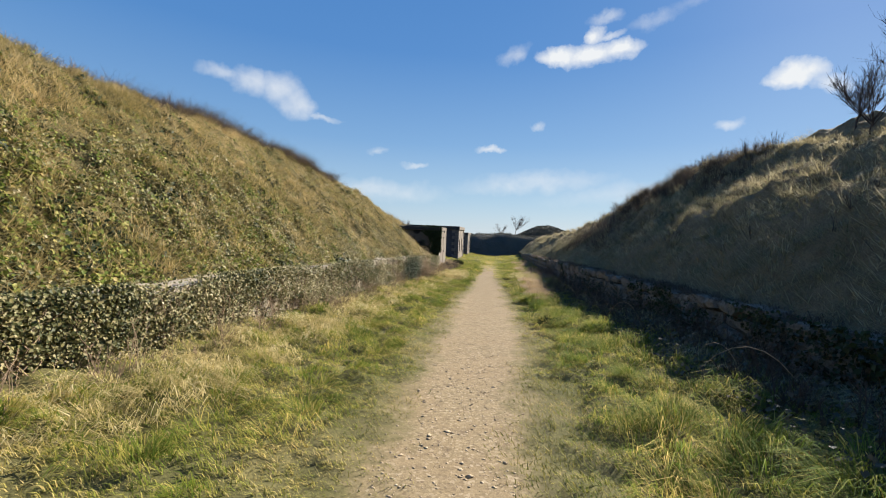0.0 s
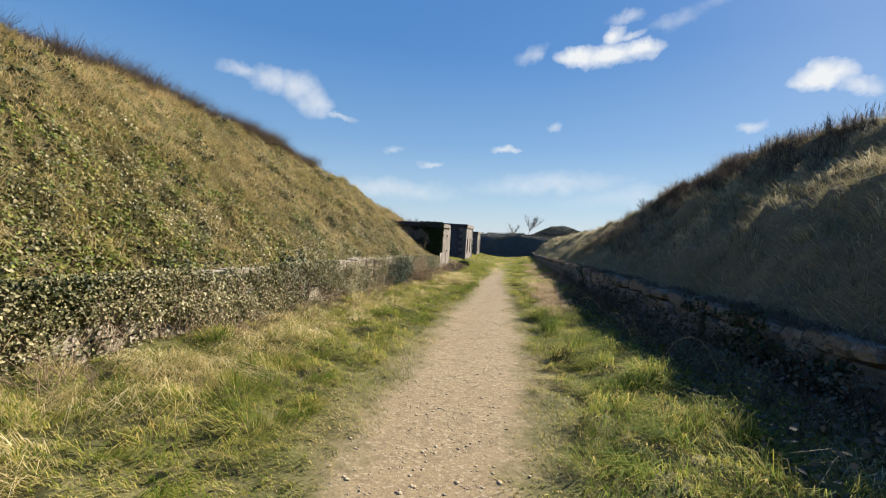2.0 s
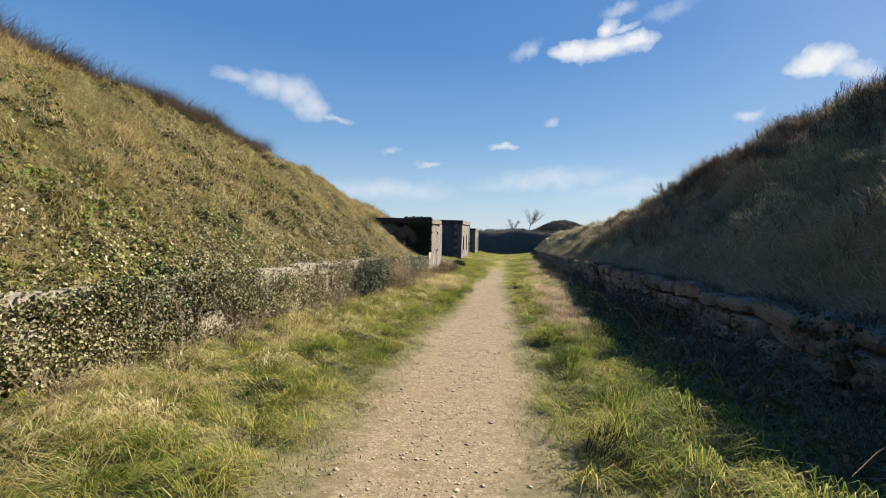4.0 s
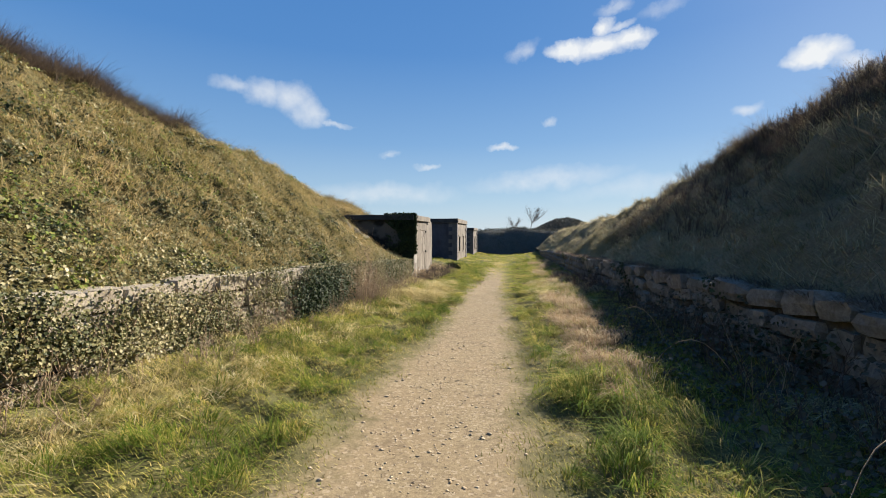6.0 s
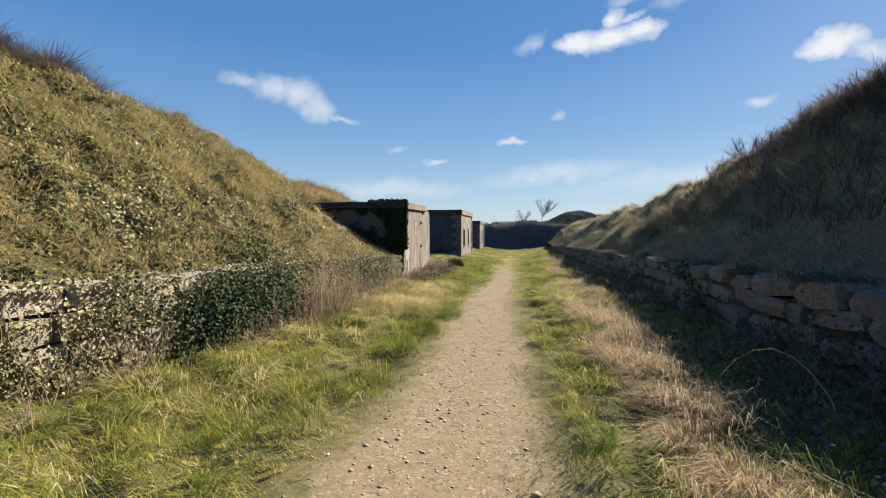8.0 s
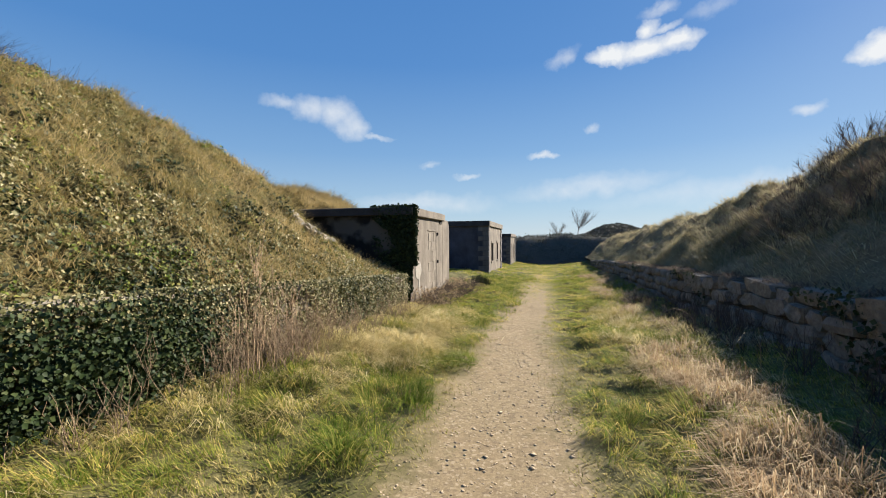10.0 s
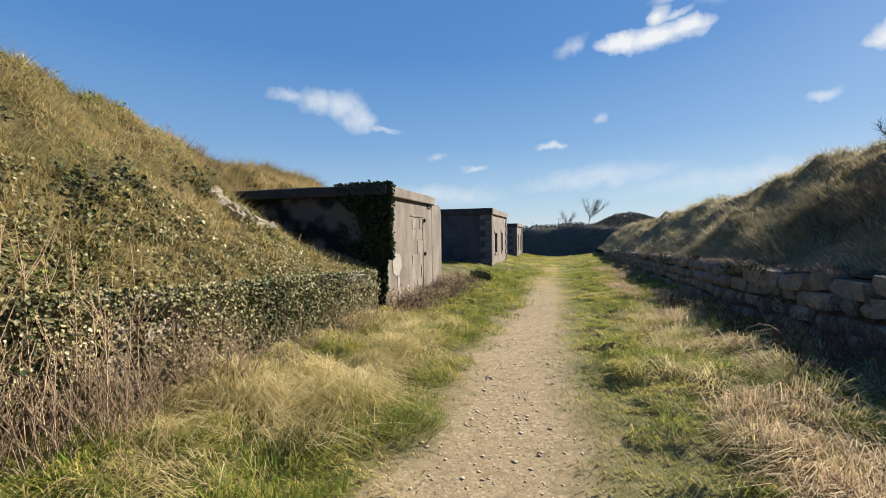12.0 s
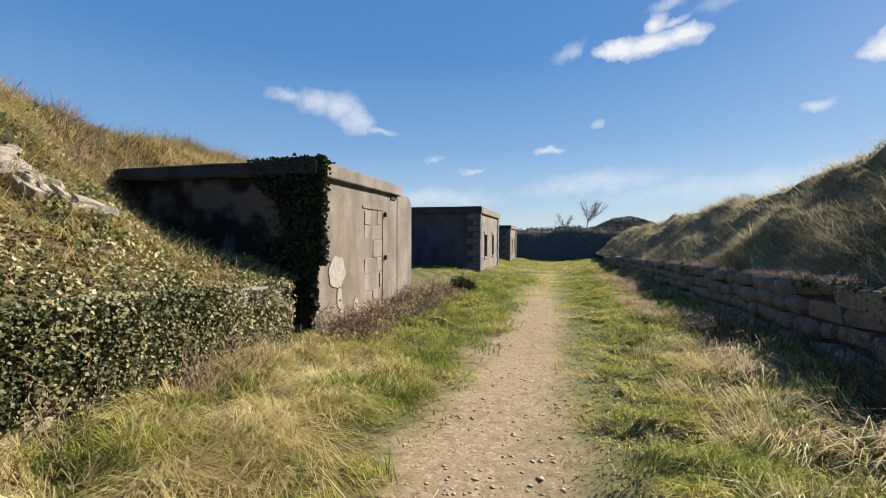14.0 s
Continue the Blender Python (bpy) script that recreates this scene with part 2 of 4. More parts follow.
M_RENDER = make_concrete_mat("shade_dark_render", (0.077, 0.080, 0.102), (0.049, 0.049, 0.061), (0.028, 0.029, 0.038))
# pale flakes are the render's own; the near-black ground is painted shade
M_PATCHY, _nt, _b = surface("shade_dark_flaking_render", 0.92, 0.15)
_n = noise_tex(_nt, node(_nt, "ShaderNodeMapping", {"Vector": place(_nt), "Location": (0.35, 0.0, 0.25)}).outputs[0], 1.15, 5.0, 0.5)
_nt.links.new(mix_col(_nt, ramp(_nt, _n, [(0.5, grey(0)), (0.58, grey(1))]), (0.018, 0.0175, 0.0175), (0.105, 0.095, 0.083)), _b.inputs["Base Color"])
bump(_nt, _b, _n, 0.6, 0.02)
M_PATCH = make_plain_mat("pale_render", (0.36, 0.33, 0.285), (0.27, 0.245, 0.205), 14)
M_BLOCKED = make_concrete_mat("blockwork", (0.3, 0.26, 0.21), (0.2, 0.17, 0.137), (0.13, 0.107, 0.088))
M_QUOIN = make_concrete_mat("dark_quoin_stone", (0.16, 0.15, 0.145), (0.11, 0.1, 0.1), (0.07, 0.066, 0.068))
# puts the shade inside openings into the colour; the iron hinges share it
M_DARK = make_plain_mat("dark_inside", (0.02, 0.019, 0.018), (0.035, 0.032, 0.03))
M_TWIG = make_plain_mat("bare_twig", (0.27, 0.195, 0.125), (0.15, 0.105, 0.068), 25)
M_TWIG_D = make_plain_mat("dark_twig", (0.105, 0.077, 0.063), (0.056, 0.043, 0.038), 25)
M_BROWN = leafy("scrub_stems", [(0.0, (0.07, 0.054, 0.042)), (0.6, (0.135, 0.1, 0.075)), (1.0, (0.22, 0.168, 0.12))], 1.0, 0.25)
M_CANE = make_plain_mat("dry_cane", (0.42, 0.31, 0.2), (0.27, 0.18, 0.11), 30)
M_STRAW_STALK = make_plain_mat("straw_stalk", (0.62, 0.52, 0.27), (0.5, 0.4, 0.2), 30, 0.6)
M_PEBBLE = make_stone_mat("pebbles", (0.5, 0.41, 0.29), (0.3, 0.225, 0.145), (0.4, 0.315, 0.21), 0.8)
M_GRASS = leafy("lawn_blades", [(0.0, (0.085, 0.131, 0.018)), (0.3, (0.2, 0.24, 0.036)), (0.58, (0.34, 0.325, 0.066)), (0.82, (0.5, 0.405, 0.125)), (1.0, (0.64, 0.5, 0.19))], 0.9, 0.55)
M_TUFT = leafy("tussock_blades", [(0.0, (0.072, 0.121, 0.015)), (0.45, (0.174, 0.222, 0.032)), (0.75, (0.361, 0.323, 0.072)), (1.0, (0.651, 0.484, 0.162))], 1.2, 0.35)
M_STRAW = leafy("straw_blades", [(0.0, (0.24, 0.21, 0.075)), (0.35, (0.44, 0.36, 0.15)), (0.75, (0.68, 0.55, 0.27)), (1.0, (0.84, 0.74, 0.44))], 1.3, 0.4, 0.7, 0.45)
M_RUST = leafy("dead_grass", [(0.0, (0.192, 0.121, 0.069)), (0.5, (0.372, 0.267, 0.159)), (1.0, (0.600, 0.490, 0.317))], 1.1, 0.25)
M_THATCH = leafy("bank_blades", [(0.0, (0.19, 0.165, 0.056)), (0.3, (0.35, 0.285, 0.116)), (0.65, (0.56, 0.43, 0.2)), (1.0, (0.74, 0.58, 0.32))], 0.7, 0.4)
M_THATCH_R = leafy("rough_blades", [(0.0, (0.14, 0.14, 0.07)), (0.5, (0.32, 0.27, 0.155)), (0.85, (0.5, 0.42, 0.25)), (1.0, (0.66, 0.58, 0.37))], 0.7, 0.4)
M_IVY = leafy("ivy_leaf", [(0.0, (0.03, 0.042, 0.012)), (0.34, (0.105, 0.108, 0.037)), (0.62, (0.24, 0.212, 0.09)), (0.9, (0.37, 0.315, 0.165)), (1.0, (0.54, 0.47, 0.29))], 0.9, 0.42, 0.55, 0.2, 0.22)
# near-black copy of the ivy leaf, with shade put into its colour
M_IVY_D = leafy("shade_dark_ivy_leaf", [(0.0, (0.014, 0.022, 0.009)), (0.6, (0.028, 0.042, 0.015)), (1.0, (0.055, 0.07, 0.026))], 0.8, 0.25, 0.55, 0.15, 0.15)
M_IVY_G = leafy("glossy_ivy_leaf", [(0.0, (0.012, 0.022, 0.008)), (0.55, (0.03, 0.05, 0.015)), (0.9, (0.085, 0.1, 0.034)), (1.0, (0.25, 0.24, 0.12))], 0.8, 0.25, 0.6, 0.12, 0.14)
M_TURF = leafy("worn_turf_blades", [(0.0, (0.1, 0.115, 0.026)), (0.35, (0.22, 0.215, 0.055)), (0.7, (0.38, 0.32, 0.115)), (1.0, (0.54, 0.43, 0.2))], 1.3, 0.5)
M_RUSH = leafy("rush_blade", [(0.0, (0.012, 0.017, 0.008)), (1.0, (0.045, 0.05, 0.02))], 0.8, 0.2)
M_HERB = leafy("bank_herb_leaf", [(0.0, (0.075, 0.117, 0.022)), (0.5, (0.188, 0.225, 0.045)), (0.8, (0.319, 0.293, 0.083)), (1.0, (0.394, 0.293, 0.112))], 0.9, 0.3, 0.5, 0.25)
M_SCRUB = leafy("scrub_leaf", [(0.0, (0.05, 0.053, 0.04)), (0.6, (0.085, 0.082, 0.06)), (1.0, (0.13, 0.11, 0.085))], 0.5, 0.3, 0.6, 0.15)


# ---- mesh helpers ----
rng = np.random.default_rng(7)


def raw_mesh(name, verts, quads=None, tris=None, smooth=False):
    verts = np.asarray(verts, dtype=np.float32).reshape(-1, 3)
    me = bpy.data.meshes.new(name)
    nq = 0 if quads is None else len(quads)
    nt = 0 if tris is None else len(tris)
    loops = np.concatenate([np.asarray(a, dtype=np.int32).ravel() for a, n in ((quads, nq), (tris, nt)) if n])
    me.vertices.add(len(verts))
    me.vertices.foreach_set("co", verts.ravel())
    me.loops.add(len(loops))
    me.loops.foreach_set("vertex_index", loops)
    me.polygons.add(nq + nt)
    starts = np.concatenate([np.arange(nq) * 4, nq * 4 + np.arange(nt) * 3]).astype(np.int32)
    me.polygons.foreach_set("loop_start", starts)
    if smooth:
        me.polygons.foreach_set("use_smooth", np.ones(nq + nt, dtype=bool))
    me.update(calc_edges=True)
    return me


def link(name, me, mat, parent=None, label=""):
    me.materials.append(mat)
    ob = new(name, me)
    if parent is not None:
        ob.parent = parent
    if label:
        ob["label"] = label
    return ob


def part(name, bm, mat, parent, label=""):
    me = bpy.data.meshes.new(name)
    bm.to_mesh(me)
    bm.free()
    return link(name, me, mat, parent, label)


def stuff(name, me, mat, label, category):
    return tagged(link(name, me, mat), label, category, kind="stuff")


def box_bm(lo, hi, bevel=0.02, cuts=0, rough=0.0, seed=0):
    bm = bmesh.new()
    bmesh.ops.create_cube(bm, size=1.0)
    lo, hi = Vector(lo), Vector(hi)
    for v in bm.verts:
        v.co = Vector(((v.co.x + 0.5) * (hi.x - lo.x) + lo.x, (v.co.y + 0.5) * (hi.y - lo.y) + lo.y, (v.co.z + 0.5) * (hi.z - lo.z) + lo.z))
    if cuts:
        bmesh.ops.subdivide_edges(bm, edges=bm.edges[:], cuts=cuts, use_grid_fill=True)
    if bevel:
        sharp = [e for e in bm.edges if e.calc_face_angle(0) > 0.5]
        bmesh.ops.bevel(bm, geom=sharp, offset=bevel, segments=2, affect="EDGES", profile=0.6)
    if rough:
        for v in bm.verts:
            v.co += noise.noise_vector(v.co * 2.3 + Vector((seed, seed, seed))) * rough
    return bm


def blades(n_pos, height, width, lean, fall=0.0, droop=0.45):
    """Bent grass blades: five points each. n_pos (n, 3), height and width (n,), lean (n, 2) in metres at the tip."""
    n = len(n_pos)
    a = np.arctan2(lean[:, 1], lean[:, 0]) + np.pi / 2 + rng.normal(0, 0.5, n)
    side = np.stack([np.cos(a), np.sin(a), np.zeros(n)], 1) * (width / 2)[:, None]
    tip = np.concatenate([lean, height[:, None] * (1 - fall)], 1)
    mid = np.concatenate([lean * (1 - droop) * 0.6, height[:, None] * 0.62], 1)
    v = np.stack([n_pos - side, n_pos + side, n_pos + mid + side * 0.75, n_pos + mid - side * 0.75, n_pos + tip], 1)
    base = (np.arange(n) * 5)[:, None]
    return v.reshape(-1, 3), base + np.array([[0, 1, 2, 3]]), base + np.array([[3, 2, 4]])


def slips(n_pos, height, width, lean):
    """Short straight blades of one face each, for wide covers."""
    n = len(n_pos)
    a = np.arctan2(lean[:, 1], lean[:, 0]) + np.pi / 2 + rng.normal(0, 0.5, n)
    side = np.stack([np.cos(a), np.sin(a), np.zeros(n)], 1) * (width / 2)[:, None]
    tip = np.concatenate([lean, height[:, None]], 1)
    return np.stack([n_pos - side, n_pos + side, n_pos + tip], 1).reshape(-1, 3), (np.arange(n) * 3)[:, None] + np.array([[0, 1, 2]])


def leaves(pos, normal, size):
    """Folded leaves of two faces each, roughly facing along normal."""
    n = len(pos)
    nrm = normal + rng.normal(0, 0.55, (n, 3))
    nrm /= np.linalg.norm(nrm, axis=1)[:, None] + 1e-9
    t = rng.normal(0, 1, (n, 3)) + np.array([0, 0, -0.8])
    t -= (t * nrm).sum(1)[:, None] * nrm
    t /= np.linalg.norm(t, axis=1)[:, None] + 1e-9
    s = np.cross(nrm, t)
    L = size[:, None]
    v = np.stack([pos - t * L * 0.5, pos + s * L * 0.46 - t * L * 0.12 + nrm * L * 0.14, pos + t * L * 0.6, pos - s * L * 0.46 - t * L * 0.12 + nrm * L * 0.14], 1)
    base = (np.arange(n) * 4)[:, None]
    return v.reshape(-1, 3), np.concatenate([base + np.array([[0, 1, 2]]), base + np.array([[0, 2, 3]])])


def rods(lines):
    """Three-sided tapering rods. lines: (points, r0, r1)."""
    V, Q, k = [], [], 0
    for pts, r0, r1 in lines:
        m = len(pts)
        for i, p in enumerate(pts):
            r = r0 + (r1 - r0) * i / (m - 1)
            d = (Vector(pts[min(i + 1, m - 1)]) - Vector(pts[max(i - 1, 0)])).normalized()
            u = d.orthogonal().normalized()
            w = d.cross(u)
            for j in range(3):
                V.append(Vector(p) + (u * math.cos(j * 2.0944) + w * math.sin(j * 2.0944)) * r)
        for i in range(m - 1):
            for j in range(3):
                a, b = k + i * 3 + j, k + i * 3 + (j + 1) % 3
                Q.append((a, b, b + 3, a + 3))
        k += 3 * m
    return raw_mesh("rods", [tuple(v) for v in V], Q)


def shrub_lines(base, height, stems, rand, spread=0.35, twigs=4, r=0.008, bend=0.12):
    out = []
    for _ in range(stems):
        a = rand.uniform(0, 6.283)
        lean = rand.uniform(0, spread)
        h = height * rand.uniform(0.55, 1.0)
        p = Vector(base) + Vector((rand.uniform(-1, 1), rand.uniform(-1, 1), 0)) * 0.12 * height
        d = Vector((math.cos(a) * lean, math.sin(a) * lean, 1)).normalized()
        pts = [p]
        for s in range(3):
            d = (d + Vector((rand.uniform(-bend, bend), rand.uniform(-bend, bend), rand.uniform(0, 0.05)))).normalized()
            pts.append(pts[-1] + d * h / 3)
        out.append((pts, r, r * 0.35))
        for _ in range(twigs):
            i = rand.randint(1, 2)
            f = rand.random()
            q = pts[i].lerp(pts[i + 1], f)
            td = (d + Vector((rand.uniform(-0.8, 0.8), rand.uniform(-0.8, 0.8), rand.uniform(-0.1, 0.5)))).normalized()
            tl = h * rand.uniform(0.15, 0.35)
            q2 = q + td * tl * 0.5
            out.append(([q, q2, q2 + (td + Vector((0, 0, 0.3))).normalized() * tl * 0.5], r * 0.55, r * 0.25))
    return out


# ---- the lie of the land ----
def interp(y, xs, zs):
    return np.interp(y, xs, zs)


def floor_z(x, y):
    z = interp(y, [-30, -5, 0, 2.2, 4.4, 8, 9.5, 12, 15.6, 19, 21.4, 24.7, 37, 50, 60], [0.6, 0.15, 0, -0.08, -0.2, -0.34, -0.43, -0.53, -0.63, -0.66, -0.69, -0.82, -0.98, -1.16, -1.25])
    return z + 0.026 * np.minimum(np.abs(np.asarray(x) + 0.38), 4.0) ** 2


def path_off(x, y):
    """How far a spot lies outside the worn edge of the path."""
    return np.abs(x - interp(y, [p[0] for p in PATH_MIDDLE], [p[1] for p in PATH_MIDDLE])) - interp(y, [p[0] for p in PATH_HALF], [p[1] for p in PATH_HALF]) - 0.14 * wob(x, y, 2.1)


def wall_l_x(y):
    return interp(y, [-12, 6, 12, 14, 17, 20, 23.4], [-4.0, -3.72, -3.58, -3.58, -3.4, -3.22, -3.2])


def wall_l_top(y):
    return interp(y, [-12, 0, 7, 9, 13.6, 17, 20, 23.4], [1.1, 0.88, 0.74, 0.68, 0.55, 0.47, 0.32, 0.17])


def wall_r_x(y):
    return interp(y, [-12, 0, 9, 16, 27, 48], [3.7, 3.5, 3.35, 3.06, 2.92, 2.85])


def wall_r_top(y):
    return interp(y, [-12, 0, 10, 16, 27, 40, 48], [1.0, 0.8, 0.6, 0.48, 0.2, -0.12, -0.5])


def smin(a, b, k):
    h = np.clip(0.5 + 0.5 * (b - a) / k, 0, 1)
    return b * (1 - h) + a * h - k * h * (1 - h)


def wob(x, y, s=1.0):
    return (np.sin(x * 1.7 * s + 1.3 * np.sin(y * 1.1 * s)) * np.cos(y * 1.35 * s + 0.7 * np.sin(x * 2.1 * s))
            + 0.5 * np.sin(x * 4.1 * s + y * 2.3 * s) * np.cos(y * 3.7 * s - x * 1.9 * s)
            + 0.3 * np.sin(x * 9.3 * s - y * 6.1 * s) * np.cos(y * 8.9 * s + x * 3.3 * s))


def bank_l_z(x, y):
    d = np.maximum(wall_l_x(y) - 0.3 - x, 0.0)
    t = np.clip((y - 21.3) / 2.9, 0, 1)
    t = t * t * (3 - 2 * t)
    steep = wall_l_top(y) - 0.03 + 0.97 * d
    eased = wall_l_top(y) - 0.03 + 0.27 * d + 1.1 * np.maximum(d - 2.6, 0)
    crest = interp(y, [-12, 9, 13, 15.5, 17.5, 20, 22, 24, 27, 30, 60], [4.4, 4.1, 4.1, 3.9, 3.5, 3.08, 2.72, 2.5, 2.55, 2.0, 1.3])
    z = smin(steep * (1 - t) + eased * t, crest, 0.55)
    gone = np.clip((y - 24.3) / 1.4, 0, 1)      # the bank stands back behind the buildings
    behind = np.where(d < 2.3, 1.75 + 2.0 * (d - 2.3), 1.75 + 0.55 * (d - 2.3))      # earth heaped over the back of the roof
    past = np.clip((y - 27.6) / 1.2, 0, 1)
    low = smin(-1.6 + (d - 3.9) * 1.0, 1.4, 0.4)
    z = z * (1 - gone) + smin(behind * (1 - past) + low * past, crest, 0.4) * gone
    z = z + (0.06 * wob(x, y) + 0.075 * wob(x, y, 2.3) + 0.05 * wob(x + 5, y, 4.1)) * np.clip(d, 0, 1) + 0.02 * np.maximum(d - 4, 0)
    return np.where(d > 9, z - (d - 9) * 0.8, z)


def bank_r_z(x, y):
    d = np.maximum(x - wall_r_x(y) - 0.3, 0.0)
    crest = interp(y, [-12, 10, 14, 19, 22.4, 25, 27.5, 30, 35, 42, 50], [5.15, 5.05, 4.5, 4.4, 3.61, 2.82, 2.42, 2.22, 1.96, 1.7, 1.4])
    even = interp(y, [-12, 18, 28, 60], [0.91, 0.91, 0.82, 0.78]) * d
    bulging = smin(1.3 * d, 0.65 + 0.66 * d, 0.4)      # steep foot, easier shoulder
    k = np.clip((15 - y) / 3, 0, 1)
    z = smin(wall_r_top(y) - 0.03 + even * (1 - k) + bulging * k, crest, 0.5)
    z = z + (0.18 * wob(x + 3, y, 0.7) + 0.17 * wob(x * 1.1, y * 0.9 + x * 0.6, 2.0)) * np.clip(d, 0, 1) + 0.02 * np.maximum(d - 4.0, 0)
    return np.where(d > 9, z - (d - 9) * 0.8, z)


def sheet(name, xs, ys, fn, mat, label, category):
    X, Y = np.meshgrid(xs, ys)
    Z = fn(X, Y)
    nx, ny = len(xs), len(ys)
    i = (np.arange(ny - 1)[:, None] * nx + np.arange(nx - 1)[None]).ravel()
    quads = np.stack([i, i + 1, i + nx + 1, i + nx], 1)
    return tagged(link(name, raw_mesh(name, np.stack([X, Y, Z], -1), quads, smooth=True), mat), label, category, kind="structure")


def spread(a, b, step):
    return np.linspace(a, b, max(2, int(round((b - a) / step)) + 1))


def all_floor(X, Y):
    away = np.clip((path_off(X, Y) + 0.05) * 1.2, 0, 1) * np.where(np.abs(X) < 6, 1, 0)
    z = floor_z(X, Y) + (0.03 * wob(X, Y, 1.9) + 0.055 * np.clip(wob(X + 7, Y * 1.2, 3.1), -0.6, 1.2)) * away
    return z


sheet("ground", np.concatenate([[-1500, -400, -120, -40, -20], spread(-9, 6, 0.1), [20, 40, 120, 400, 1500]]),
      np.concatenate([[-1500, -300, -60, -20], spread(-8, 34, 0.12), spread(35, 64, 1.0), [90, 150, 400, 1500]]), all_floor, M_GROUND,
      "short grass with a worn gravel footpath along the ditch", "ground")


def bank_grid(name, wall_x, sign, fn, ys, ds, mat, label):
    Y, D = np.meshgrid(ys, ds, indexing="ij")
    X = wall_x(Y) + sign * (0.26 + D)
    Z = fn(X, Y)
    n, m = len(ys), len(ds)
    i = (np.arange(n - 1)[:, None] * m + np.arange(m - 1)[None]).ravel()
    q = np.stack([i, i + 1, i + m + 1, i + m], 1)
    if sign > 0:
        q = q[:, ::-1]
    return tagged(link(name, raw_mesh(name, np.stack([X, Y, Z], -1), q, smooth=True), mat), label, "embankment", kind="structure")


DS = np.concatenate([spread(0, 6, 0.12), spread(6.5, 16, 0.9)])
bank_grid("bank_west", wall_l_x, -1, bank_l_z, np.concatenate([spread(-12, 0, 0.6), spread(0.15, 28, 0.14), spread(28.5, 62, 0.8)]), DS, M_BANK_L,
          "steep earth bank under dry tan grass and ivy")
bank_grid("bank_east", wall_r_x, 1, bank_r_z, np.concatenate([spread(-12, 0, 0.6), spread(0.15, 32, 0.16), spread(32.5, 62, 0.6)]), DS, M_BANK_R,
          "steep shaded earth bank of rough brown grass")


# ---- far end: scrub bank, hill, trees ----
def far_bank(X, Y):
    t = np.clip((Y - 55.5) / 4.0, 0, 1)
    top = 1.55 + 0.18 * wob(X * 0.35, Y * 0.3) + 0.012 * X
    return floor_z(0, Y) - 0.1 + (top + 1.2) * t * t * (3 - 2 * t) - np.maximum(Y - 62, 0) * 0.25


sheet("bank_north", spread(-45, 45, 0.6), spread(55.5, 75, 0.6), far_bank, M_FAR, "low dark scrub-covered bank closing the ditch", "embankment")


def hill(X, Y):
    r = ((X - 9.5) / 9.0) ** 2 + ((Y - 84) / 10.0) ** 2
    return -2.0 + 5.3 * np.exp(-r * 1.3) + 0.12 * wob(X * 0.6, Y * 0.6)


sheet("hill", spread(-8, 30, 0.7), spread(70, 100, 1.0), hill, M_FAR, "distant low hill under dark scrub", "hill")
n = 34000
hx, hy = rng.uniform(-30, 30, n), rng.uniform(56, 64, n)
hz = far_bank(hx, hy) + rng.uniform(0, 0.35, n) * (0.4 + 0.6 * np.abs(wob(hx, hy)))
v, t = leaves(np.stack([hx, hy, hz], 1), np.tile([0, -0.6, 0.7], (n, 1)), rng.uniform(0.05, 0.14, n))
stuff("scrub", raw_mesh("scrub", v, tris=t), M_SCRUB, "dense dark scrub on the far bank", "scrub")
n = 14000
hx, hy = rng.normal(9.5, 6, n), rng.normal(82, 5, n)
v, t = leaves(np.stack([hx, hy, hill(hx, hy) + rng.uniform(0, 0.5, n)], 1), np.tile([0, -0.6, 0.7], (n, 1)), rng.uniform(0.1, 0.24, n))
stuff("scrub", raw_mesh("scrub", v, tris=t), M_SCRUB, "dark scrub on the distant hill", "scrub")


def bare_tree(base, height, seed, label, spread_k=0.9, r=0.09):
    rand = random.Random(seed)
    root = tagged(new("bare_tree"), label, "tree")
    root.location = base
    trunk_top = Vector((0.12, 0, height * 0.3))
    trunk = [([Vector((0, 0, -0.3)), Vector((0.05, 0.02, height * 0.15)), trunk_top], r, r * 0.7)]
    limbs, twigs = [], []
    for _ in range(14):
        a = rand.uniform(0, 6.283)
        d = Vector((math.cos(a) * spread_k, math.sin(a) * spread_k, rand.uniform(0.5, 1.3))).normalized()
        p = Vector((0.08, 0, height * rand.uniform(0.18, 0.3)))
        pts = [p]
        for s in range(4):
            d = (d + Vector((rand.uniform(-0.3, 0.3), rand.uniform(-0.3, 0.3), 0.15))).normalized()
            pts.append(pts[-1] + d * height * rand.uniform(0.12, 0.19))
        limbs.append((pts, r * 0.38, r * 0.08))
        for _ in range(34):
            i = rand.randint(1, 3)
            q = pts[i].lerp(pts[i + 1], rand.random())
            td = (d + Vector((rand.uniform(-1, 1), rand.uniform(-1, 1), rand.uniform(-0.4, 0.8)))).normalized()
            l = height * rand.uniform(0.08, 0.22)
            q2 = q + td * l * 0.5
            twigs.append(([q, q2, q2 + (td + Vector((rand.uniform(-0.4, 0.4), rand.uniform(-0.4, 0.4), 0.2))).normalized() * l * 0.6], r * 0.13, r * 0.05))
    link("trunk", rods(trunk), M_TWIG_D, root)
    for one in limbs:
        link("limb", rods([one]), M_TWIG_D, root)
    link("crown", rods(twigs), M_TWIG_D, root)
    return root


bare_tree((2.7, 61.5, 1.5), 3.3, 3, "bare leafless tree standing on the far bank", 1.2, 0.048)
bare_tree((0.6, 62.5, 1.3), 2.0, 5, "small leafless tree on the far bank", 1.2, 0.03)
bare_tree((-13.0, 60.0, 1.2), 2.0, 8, "small leafless tree behind the buildings", 1.1, 0.05)
